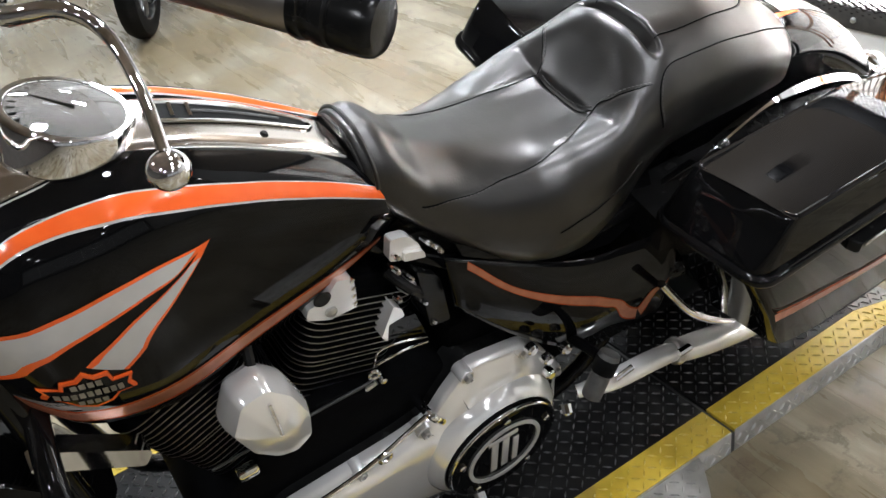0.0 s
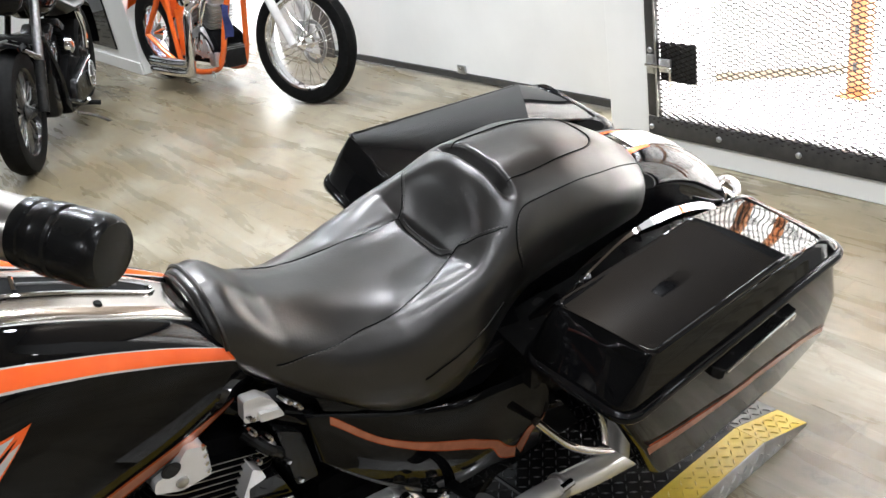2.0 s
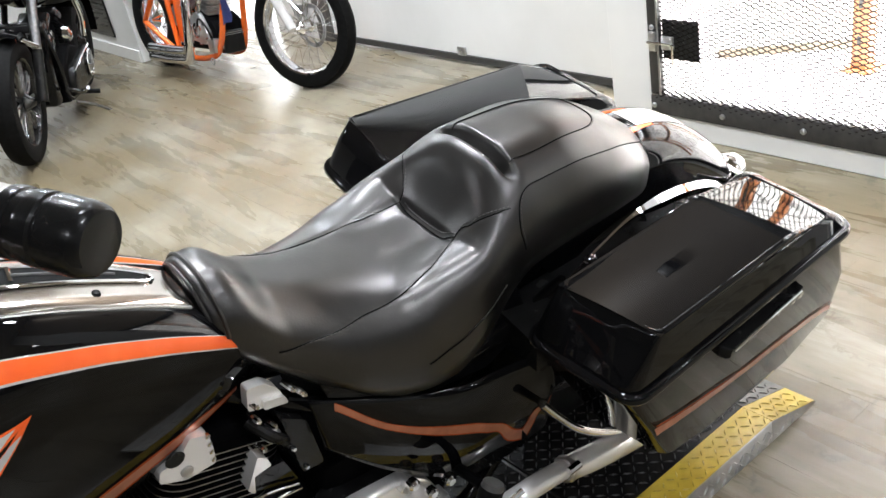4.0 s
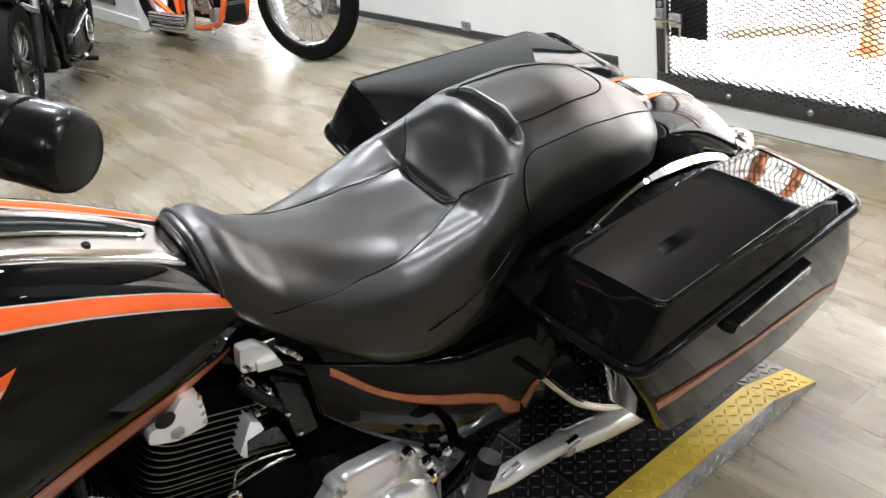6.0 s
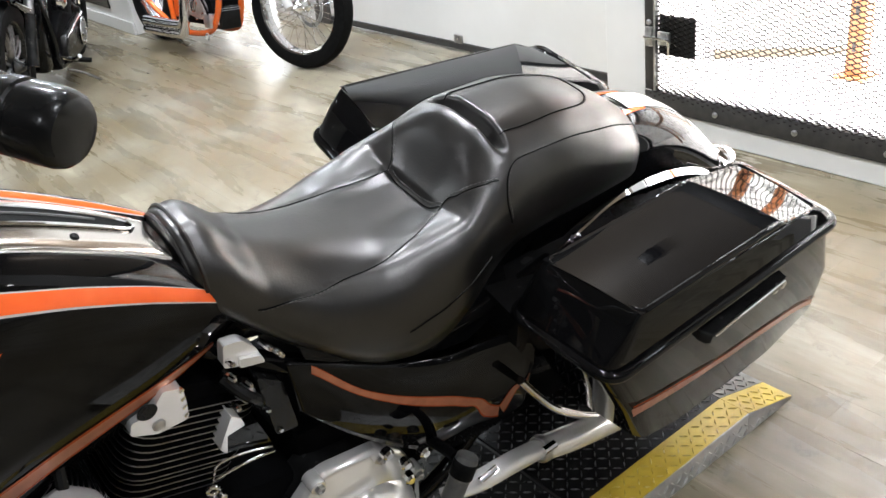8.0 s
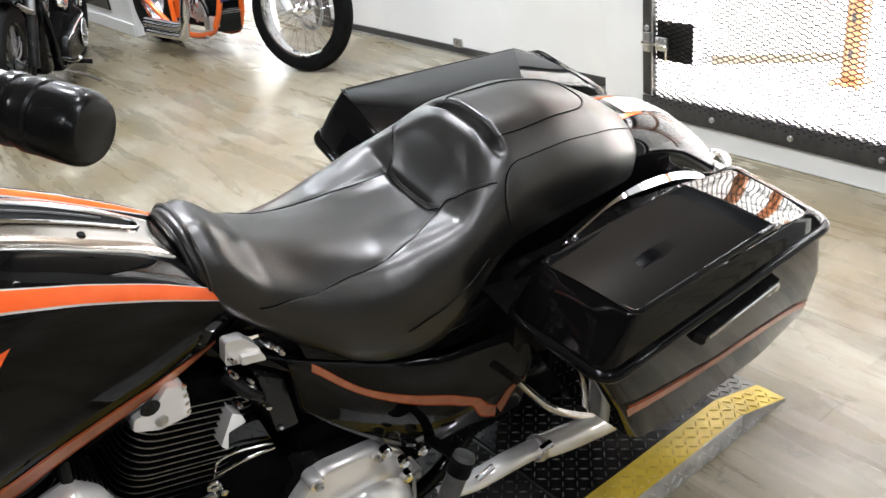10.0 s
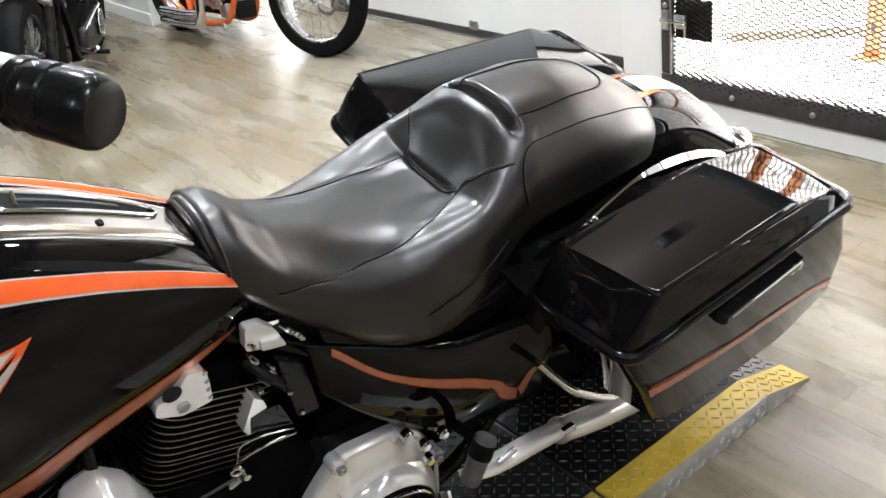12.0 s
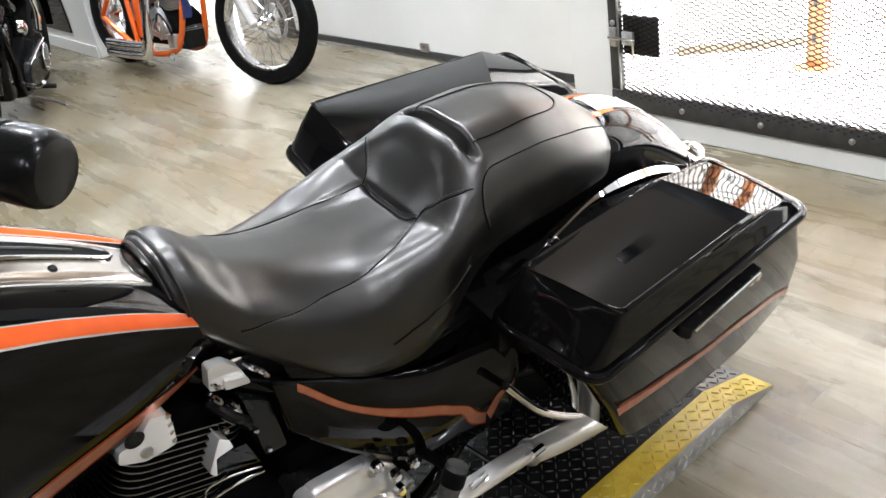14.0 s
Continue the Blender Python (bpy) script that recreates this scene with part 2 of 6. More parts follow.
MESH_STEEL = textured(material("dull_mesh_steel", (0.02, 0.018, 0.016), 0.7, spec=0.1), 40, (0.012, 0.011, 0.01), (0.03, 0.027, 0.024))
CHOP_ORANGE = textured(material("chopper_orange_paint", (0.75, 0.12, 0.015), 0.15, 0, 0.8), 25, (0.70, 0.11, 0.012), (0.8, 0.14, 0.02))
RACK_ORANGE = textured(material("rack_orange_paint", (0.36, 0.13, 0.04), 0.45), 20, (0.32, 0.11, 0.034), (0.4, 0.15, 0.05))
BLUE_CLOTH = textured(material("blue_cloth", (0.02, 0.03, 0.12), 0.85), 80, (0.012, 0.02, 0.09), (0.03, 0.04, 0.15), bump=0.3)
CEILING = textured(material("ceiling_paint", (0.2, 0.165, 0.13), 0.8), 1.5, (0.18, 0.15, 0.115), (0.22, 0.18, 0.145), bump=0.1)


# ---- mesh helpers ----
def mesh(name, bm, mat, smooth=True, sharp=35):
    bmesh.ops.recalc_face_normals(bm, faces=bm.faces)
    me = bpy.data.meshes.new(name)
    bm.to_mesh(me)
    bm.free()
    mats = mat if isinstance(mat, (list, tuple)) else [mat]
    for m in mats:
        me.materials.append(m)
    if smooth:
        me.polygons.foreach_set("use_smooth", [True] * len(me.polygons))
        me.set_sharp_from_angle(angle=radians(sharp))
    return me


def part(name, bm, mat, parent=None, label="", smooth=True, sharp=35):
    ob = new(name, mesh(name, bm, mat, smooth, sharp))
    if parent:
        ob.parent = parent
    if label:
        ob["label"] = label
    return ob


def thing(name, label, category, m=None, group="", kind=""):
    ob = new(name)
    ob.empty_display_size = 0.05
    if m is not None:
        ob.matrix_world = m
    return tagged(ob, label, category, group, kind)


def box(x0, x1, y0, y1, z0, z1, bevel=0.0, bm=None, segments=2):
    bm = bm or bmesh.new()
    r = bmesh.ops.create_cube(bm, size=1.0)
    bmesh.ops.transform(bm, matrix=Matrix.LocRotScale(((x0 + x1) / 2, (y0 + y1) / 2, (z0 + z1) / 2), None, (abs(x1 - x0), abs(y1 - y0), abs(z1 - z0))), verts=r["verts"])
    if bevel:
        edges = list({e for v in r["verts"] for e in v.link_edges})
        bmesh.ops.bevel(bm, geom=edges, offset=bevel, segments=segments, affect="EDGES", profile=0.5)
    return bm


def loft(rings, closed=True, caps=True, bm=None):
    """Skin a list of rings with equal numbers of points."""
    bm = bm or bmesh.new()
    made = [[bm.verts.new(p) for p in ring] for ring in rings]
    n = len(rings[0])
    for a, b in zip(made, made[1:]):
        for i in range(n if closed else n - 1):
            j = (i + 1) % n
            bm.faces.new((a[i], a[j], b[j], b[i]))
    if caps and closed:
        bm.faces.new(made[0][::-1])
        bm.faces.new(made[-1])
    return bm


def smooth_path(points, steps=6):
    """Catmull-Rom through the points; each is any tuple of numbers."""
    pts = [np.array(p, float) for p in points]
    pts = [2 * pts[0] - pts[1], *pts, 2 * pts[-1] - pts[-2]]
    out = []
    for a, b, c, d in zip(pts, pts[1:], pts[2:], pts[3:]):
        for k in range(steps):
            t = k / steps
            out.append(0.5 * ((2 * b) + (c - a) * t + (2 * a - 5 * b + 4 * c - d) * t * t + (3 * b - a - 3 * c + d) * t ** 3))
    return out + [pts[-2]]


def tube(points, radius, sides=12, steps=6, smooth=True, bm=None, flat=1.0):
    """A round bar along points; radius may be a number or one for each point."""
    radii = radius if isinstance(radius, (list, tuple)) else [radius] * len(points)
    rows = [(*p, r) for p, r in zip(points, radii)]
    rows = smooth_path(rows, steps) if smooth and len(points) > 2 else [np.array(r, float) for r in rows]
    rings, side = [], None
    for i, row in enumerate(rows):
        way = Vector(rows[min(i + 1, len(rows) - 1)][:3] - rows[max(i - 1, 0)][:3]).normalized()
        if side is None:
            side = way.orthogonal().normalized()
        side = (side - way * side.dot(way)).normalized()
        up = way.cross(side)
        c = Vector(row[:3])
        rings.append([c + (math.cos(a) * side + flat * math.sin(a) * up) * float(row[3]) for a in (2 * math.pi * k / sides for k in range(sides))])
    return loft(rings, bm=bm)


def lathe(profile, centre=(0, 0, 0), axis=(0, 0, 1), sides=32, bm=None, caps=True):
    """Turn (radius, height) rows round an axis through centre."""
    ax = Vector(axis).normalized()
    u = ax.orthogonal().normalized()
    v = ax.cross(u)
    rings = [[Vector(centre) + ax * h + max(r, 1e-4) * (math.cos(a) * u + math.sin(a) * v) for a in (2 * math.pi * k / sides for k in range(sides))] for r, h in profile]
    return loft(rings, bm=bm, caps=caps)


def torus(centre, axis, major, minor, sides=48, ring=12, bm=None, squash=1.0):
    ax = Vector(axis).normalized()
    u = ax.orthogonal().normalized()
    v = ax.cross(u)
    bm = bm or bmesh.new()
    rings = []
    for k in range(sides):
        a = 2 * math.pi * k / sides
        out = math.cos(a) * u + math.sin(a) * v
        rings.append([bm.verts.new(Vector(centre) + out * (major + minor * math.cos(b)) + ax * minor * squash * math.sin(b)) for b in (2 * math.pi * j / ring for j in range(ring))])
    for k in range(sides):
        a, b = rings[k], rings[(k + 1) % sides]
        for j in range(ring):
            bm.faces.new((a[j], a[(j + 1) % ring], b[(j + 1) % ring], b[j]))
    return bm


def step(a, b, x):
    t = min(1.0, max(0.0, (x - a) / (b - a)))
    return t * t * (3 - 2 * t)


def curve(rows, x):
    """Smooth interpolation of (x, value) rows."""
    xs = [r[0] for r in rows]
    if x <= xs[0]:
        return rows[0][1]
    if x >= xs[-1]:
        return rows[-1][1]
    i = max(k for k in range(len(xs) - 1) if xs[k] <= x)
    t = (x - xs[i]) / (xs[i + 1] - xs[i])
    d = [(rows[k + 1][1] - rows[k][1]) / (xs[k + 1] - xs[k]) for k in range(len(xs) - 1)]
    m = [d[0]] + [0.0 if p * q <= 0 else 2 * p * q / (p + q) for p, q in zip(d, d[1:])] + [d[-1]]
    h, y0, y1 = xs[i + 1] - xs[i], rows[i][1], rows[i + 1][1]
    return (2 * t ** 3 - 3 * t ** 2 + 1) * y0 + (t ** 3 - 2 * t ** 2 + t) * h * m[i] + (3 * t ** 2 - 2 * t ** 3) * y1 + (t ** 3 - t ** 2) * h * m[i + 1]


def prism(outline, y0, y1, bevel=0.0, tilt=0.0, pivot=(0, 0)):
    """An xz outline pushed from y0 to y1, turned by tilt degrees about pivot."""
    c, s = math.cos(radians(tilt)), math.sin(radians(tilt))
    turn = lambda x, z: (pivot[0] + c * (x - pivot[0]) - s * (z - pivot[1]), pivot[1] + s * (x - pivot[0]) + c * (z - pivot[1]))
    rows = [turn(*p) for p in outline]
    cx, cz = sum(p[0] for p in rows) / len(rows), sum(p[1] for p in rows) / len(rows)
    inset = lambda k: [(cx + (x - cx) * k, cz + (z - cz) * k) for x, z in rows]
    size = max(max(abs(x - cx), abs(z - cz)) for x, z in rows)
    k = 1 - bevel / size
    levels = [(rows, y0), (rows, y1 - math.copysign(bevel, y1 - y0)), (inset(1 - 0.3 * (1 - k)), y1 - math.copysign(bevel * 0.3, y1 - y0)), (inset(k), y1)] if bevel else [(rows, y0), (rows, y1)]
    return loft([[(x, y, z) for x, z in r] for r, y in levels])


def hull_outline(circles, n=48):
    """Outer outline of a belt round some (x, z, radius) circles."""
    pts = []
    for k in range(n):
        a = 2 * math.pi * k / n
        x, z, r = max(circles, key=lambda c: c[0] * math.cos(a) + c[1] * math.sin(a) + c[2])
        pts.append((x + r * math.cos(a), z + r * math.sin(a)))
    return pts

# ---- the room ----
def slab(name, x0, x1, y0, y1, z0, z1, mat, label, category, bevel=0.0):
    return tagged(part(name, box(x0, x1, y0, y1, z0, z1, bevel), mat, smooth=False), label, category, kind="structure")


floor = slab("floor", -7, 6, -12, 9, -0.1, -0.004, FLOOR_GAP, "worn grey-brown wood-look plank floor", "floor")
slab("ceiling", -7, 6, -12, 9, 3.6, 3.7, CEILING, "plain taupe showroom ceiling", "ceiling")
slab("wall_south", -7, 6, -12.1, -12, 0, 3.6, TAUPE_WALL, "plain taupe painted wall", "wall")
slab("wall_west", -7.1, -7, -12, 9, 0, 3.6, TAUPE_WALL, "plain taupe painted wall", "wall")
slab("wall_north", -7, 6, 9, 9.1, 0, 3.6, WHITE_WALL, "plain white painted wall", "wall")
slab("wall_east", 1.985, 2.08, 1.38, 3.94, 0.055, 3.6, WHITE_WALL, "smooth white roll-up panel with dark bottom seal", "wall")
slab("wall_post", 1.96, 2.10, 3.945, 4.12, 0, 3.6, TAUPE_WALL, "narrow taupe post beside the open doorway", "wall", 0.004)
slab("wall_side", 1.985, 2.08, 4.125, 4.74, 0, 3.6, PALE_CONCRETE, "pale wall beside the open doorway", "wall")
slab("wall_over_door", 1.985, 2.08, 4.745, 5.75, 2.5, 3.6, WHITE_WALL, "white wall over the open doorway", "wall")
slab("wall_beyond", 1.985, 2.08, 5.755, 9, 0, 3.6, WHITE_WALL, "plain white painted wall", "wall")
slab("door_seal", 1.975, 2.07, 1.39, 3.94, 0.018, 0.052, DARK_STEEL, "black rubber seal under the white panel", "seal")
slab("wall_jamb", 1.66, 1.754, 0.965, 1.17, 0, 3.6, WHITE_WALL, "white painted door post", "wall", 0.004)
slab("wall_return", 1.756, 2.06, 0.99, 1.16, 0, 3.6, WHITE_WALL, "white painted wall beside the post", "wall")
slab("wall_cage", 1.64, 1.78, -2.0, -1.32, 0, 3.6, WHITE_WALL, "white painted wall beside the cage door", "wall")
slab("wall_lintel", 1.66, 1.78, -1.32, 0.965, 1.93, 3.6, TAN_WALL, "tan painted wall over the cage door", "wall")
slab("door_sill", 1.655, 1.72, -1.32, 0.965, 0, 0.082, WHITE_WALL, "white painted board under the cage door", "trim", 0.004)
slab("wall_store", 1.78, 6, -2.0, -1.9, 0, 3.6, WHITE_WALL, "plain white painted wall", "wall")
slab("floor_store", 2.03, 5.9, -1.9, 9, -0.003, 0.002, PALE_CONCRETE, "pale concrete floor behind the cage", "floor")
slab("wall_far", 5.9, 6, -12, 9, 0, 3.6, WHITE_WALL, "plain white painted wall", "wall")
slab("wall_pier", 1.06, 1.40, 5.18, 7.4, 0, 3.6, WHITE_WALL, "white partition with a dark glass panel", "wall", 0.004)
slab("window_1", 1.045, 1.058, 5.62, 6.9, 0.15, 1.6, BLACK_PAINT, "dark glossy glass panel in the partition", "window", 0.003)
slab("baseboard", 1.045, 1.059, 5.19, 7.4, 0.0, 0.09, WHITE_WALL, "white skirting board", "trim", 0.003)

tab = thing("door_bracket", "small galvanised bracket on the white panel", "bracket", pose(1.978, 2.565, 0.05))
part("plate", box(-0.006, 0.004, -0.035, 0.035, 0.0, 0.05, 0.002), STEEL, tab)
part("bolt", lathe([(0.009, 0), (0.009, 0.006), (0.004, 0.008)], (-0.006, 0, 0.03), (-1, 0, 0), 10), CHROME, tab)
track = thing("door_track", "galvanised steel guide strip with a bolt", "track", pose(1.97, 1.395, 0.0))
part("strip", box(-0.006, 0.006, -0.02, 0.025, 0.0, 0.235, 0.002), STEEL, track)
part("bolt", lathe([(0.012, 0), (0.012, 0.008), (0.005, 0.01)], (-0.006, 0.0, 0.05), (-1, 0, 0), 10), CHROME, track)


# expanded-metal cage door
def cage_door():
    door = tagged(thing("cage_door", "black steel framed cage door with expanded metal mesh", "door"), kind="structure")
    X = 1.655
    part("bottom_rail", box(X - 0.008, X + 0.02, -1.3, 0.958, 0.086, 0.165, 0.003), DARK_STEEL, door)
    part("top_rail", box(X - 0.008, X + 0.02, -1.3, 0.958, 1.84, 1.92, 0.003), DARK_STEEL, door)
    part("stile", box(X - 0.006, X + 0.02, 0.907, 0.957, 0.168, 1.838, 0.003), DARK_STEEL, door)
    part("stile", box(X - 0.006, X + 0.02, -1.3, -1.25, 0.168, 1.838, 0.003), DARK_STEEL, door)
    part("hinge_rod", tube([(X - 0.012, 0.905, 0.17), (X - 0.012, 0.905, 1.82)], 0.004, 8), STEEL, door)
    bolt = None
    for y in (0.94, 0.62, 0.29, -0.04, -0.37, -0.70, -1.03):
        bm = lathe([(0.0115, 0), (0.0115, 0.004), (0.008, 0.009), (0.002, 0.011)], (0, 0, 0), (-1, 0, 0), 12)
        ob = part("bolt", bm, STEEL, door) if bolt is None else new("bolt", bolt.data)
        bolt = bolt or ob
        ob.parent, ob.location = door, (X - 0.008, y, 0.122)
    ob = new("bolt", bolt.data)
    ob.parent, ob.location = door, (X - 0.006, 0.935, 0.44)
    # strands of the mesh: zigzag rows that touch at the knuckles
    verts, faces = [], []
    pitch, rise, hw = 0.046, 0.0092, 0.0019
    rows = int((1.85 - 0.14) / rise)
    lines = [(0.14 + r * rise, r, X + 0.012) for r in range(rows)]
    # a second layer folded over along the bottom rail
    lines += [(0.144 + r * rise, r + 1, X - 0.004) for r in range(5)]
    for z0, r, depth in lines:
        n = int(2.2 / (pitch / 2))
        for k in range(n + 1):
            y = 0.93 - k * pitch / 2
            z = z0 + (rise if (k + r) % 2 else 0.0)
            x = depth + (0.004 if (k + r) % 2 else -0.004)
            verts += [(x - hw, y, z - hw), (x + hw, y, z - hw), (x + hw, y, z + hw), (x - hw, y, z + hw)]
            if k:
                b = len(verts) - 4
                a = b - 4
                faces += [(a + i, a + (i + 1) % 4, b + (i + 1) % 4, b + i) for i in range(4)]
    me = bpy.data.meshes.new("mesh_panel")
    me.from_pydata(verts, [], faces)
    me.materials.append(MESH_STEEL)
    grid = tagged(new("mesh_panel", me), kind="stuff")
    grid.parent = door
    part("lock_plate", box(X + 0.017, X + 0.022, 0.735, 0.905, 0.312, 0.468, 0.001), DARK_STEEL, door, "dark steel plate behind the latch")
    latch = part("latch", box(X - 0.02, X - 0.007, 0.83, 0.885, 0.36, 0.412, 0.003), STEEL, door, "zinc slide latch with a bent handle")
    part("keeper", box(X - 0.02, X - 0.007, 0.912, 0.945, 0.348, 0.425, 0.003), STEEL, latch)
    part("latch_rod", tube([(X - 0.026, 0.945, 0.386), (X - 0.028, 0.86, 0.386), (X - 0.03, 0.828, 0.384), (X - 0.03, 0.823, 0.372), (X - 0.03, 0.823, 0.305)], 0.0055, 10, 4), CHROME, latch)
    for y, z in ((0.84, 0.368), (0.875, 0.368), (0.84, 0.404), (0.875, 0.404), (0.925, 0.356), (0.925, 0.418)):
        part("screw", lathe([(0.005, 0), (0.003, 0.003)], (X - 0.02, y, z), (-1, 0, 0), 8), STEEL, latch)
    return door


cage_door()

# plain dark box added for the dark square reflected in the lid
speaker = thing("reflected_dark_box", "small dark box added for a reflection in the lid", "speaker", pose(1.655, 0.06, 2.45))
part("body", box(-0.05, 0.003, -0.085, 0.085, 0.0, 0.10, 0.006), BLACK_TRIM, speaker)
part("box_face", box(-0.053, -0.0495, -0.075, 0.075, 0.01, 0.09, 0.0015), DARK_STEEL, speaker)

# store room behind the cage
rack = thing("storage_rack", "tall orange steel storage rack behind the cage", "rack", pose(2.62, 0.59, 0.0))
for y in (0.0, -1.6):
    part("upright", box(-0.04, 0.04, y - 0.035, y + 0.035, 0.0, 2.6, 0.004), RACK_ORANGE, rack)
    part("upright", box(0.72, 0.80, y - 0.035, y + 0.035, 0.0, 2.6, 0.004), RACK_ORANGE, rack)
part("beam", box(-0.02, 0.02, -1.565, -0.035, 1.2, 1.3, 0.004), RACK_ORANGE, rack)
part("foot_plate", box(-0.07, 0.07, -0.07, 0.07, 0.0, 0.012, 0.002), RACK_ORANGE, rack)
for k in range(14):
    part("slot", box(-0.0415, -0.0405, -0.009, 0.009, 0.12 + 0.16 * k, 0.16 + 0.16 * k), DARK_STEEL, rack)
part("beam", box(-0.02, 0.02, -1.565, -0.035, 2.3, 2.4, 0.004), RACK_ORANGE, rack)

cabinet = thing("store_cabinet", "tall white store cabinet over a brown strip for its shadow", "cabinet", pose(2.70, 1.0, 0.002, 0, 0, 34.8))
part("body", box(0.0, 0.5, -0.30, 0.33, 0.045, 1.9, 0.006), WHITE_WALL, cabinet)
# tan strip stands in for the brownish shadow below the cabinet
part("shadow_strip", box(0.012, 0.48, -0.28, 0.31, 0.0, 0.045, 0.003), TAN_WALL, cabinet, "tan strip for the shadow below")

# ---- lamps ----
def ceiling_lamp(x, y, watts=LAMP_WATTS):
    can = thing("ceiling_lamp", "round white ceiling downlight, switched on", "lamp", pose(x, y, 3.6), group="ceiling downlights")
    part("housing", lathe([(0.15, 0.0), (0.15, -0.05), (0.13, -0.055), (0.12, -0.03)], sides=24), WHITE_WALL, can)
    lamp("light", x, y, 3.535, 0.30, watts, (x, y, 0), (0.91, 0.96, 1.0) if y > 2 else (0.94, 0.965, 1.0))


for x in (-3.4, -0.1, 3.3):
    for y in (-9.6, -7.0, -4.5, -2.4, 0.9, 3.6, 6.3):
        if x < 2 or y < -3:
            ceiling_lamp(x, y, 22.0 if y < -3 else 36.0 if y < 0 else 30.0 if x < -3 else 55.0 if y > 3 else LAMP_WATTS)
ceiling_lamp(-0.1, -0.75, 34.0)
# unseen row added off the grid for seat sheen and floor light
for y, watts in ((0.35, 45.0), (3.0, 55.0), (4.6, 55.0), (6.2, 55.0)):
    ceiling_lamp(1.2, y, watts)
lamp("daylight", 2.75, 5.3, 1.3, 2.8, 90.0, (0.0, 5.3, 1.3), (0.93, 0.97, 1.0), "RECTANGLE", 2.6)
lamp("store_room_light", 3.9, -0.6, 3.5, 2.4, STORE_WATTS, (3.9, -0.6, 0), (1.0, 1.0, 1.0), "RECTANGLE", 4.5)
# unseen second lamp, added to whiten the store's reflection in the bag lid
lamp("store_room_light", 2.45, 0.4, 3.55, 0.9, 1300.0, (2.45, 0.4, 0), (1.0, 1.0, 1.0), "RECTANGLE", 3.6)


# unseen glazed front far behind the camera, added to light the chrome
slab("south_fill_sill", -6.5, 5.5, -11.99, -11.96, 0.5, 0.58, WHITE_WALL, "unseen white sill added below the fill light", "window")
for x in (-6.5, -4.1, -1.7, 0.7, 3.1, 5.5):
    slab("south_fill_upright", x - 0.05, x + 0.05, -11.99, -11.93, 0.58, 3.0, WHITE_WALL, "unseen white upright added before the fill light", "window")
lamp("south_fill_light", -0.5, -11.95, 1.8, 12.0, SOUTH_FILL_WATTS, (-0.5, 0, 1.8), (0.95, 0.98, 1.0), "RECTANGLE", 2.4)


# ---- lift platform ----
def lug_rows(x0, x1, y0, y1, place, pitch=0.021, size=0.0108):
    """Raised lens-shaped lugs in a basket pattern; place maps (u, v, height) onto the plate."""
    verts, faces = [], []
    for i in range(int((x1 - x0) / pitch)):
        for j in range(int((y1 - y0) / pitch)):
            u, v = x0 + (i + 0.5) * pitch, y0 + (j + 0.5) * pitch
            along = (0.707, 0.707) if (i + j) % 2 else (0.707, -0.707)
            b = len(verts)
            for s in (-1, 1):
                verts.append(place(u + s * along[0] * size, v + s * along[1] * size, 0.0))
            for s in (-1, 1):
                verts.append(place(u - s * along[1] * size * 0.19, v + s * along[0] * size * 0.19, 0.0))
            for s in (-1, 1):
                verts.append(place(u + s * along[0] * size * 0.5, v + s * along[1] * size * 0.5, 0.0036))
            faces += [(b, b + 2, b + 4), (b, b + 4, b + 3), (b + 1, b + 5, b + 2), (b + 1, b + 3, b + 5), (b + 2, b + 5, b + 4), (b + 3, b + 4, b + 5)]
    return verts, faces


def tread(name, verts_faces, mat, parent):
    me = bpy.data.meshes.new(name)
    me.from_pydata(verts_faces[0], [], verts_faces[1])
    me.materials.append(mat)
    ob = tagged(new(name, me), kind="stuff")
    ob.parent = parent
    return ob


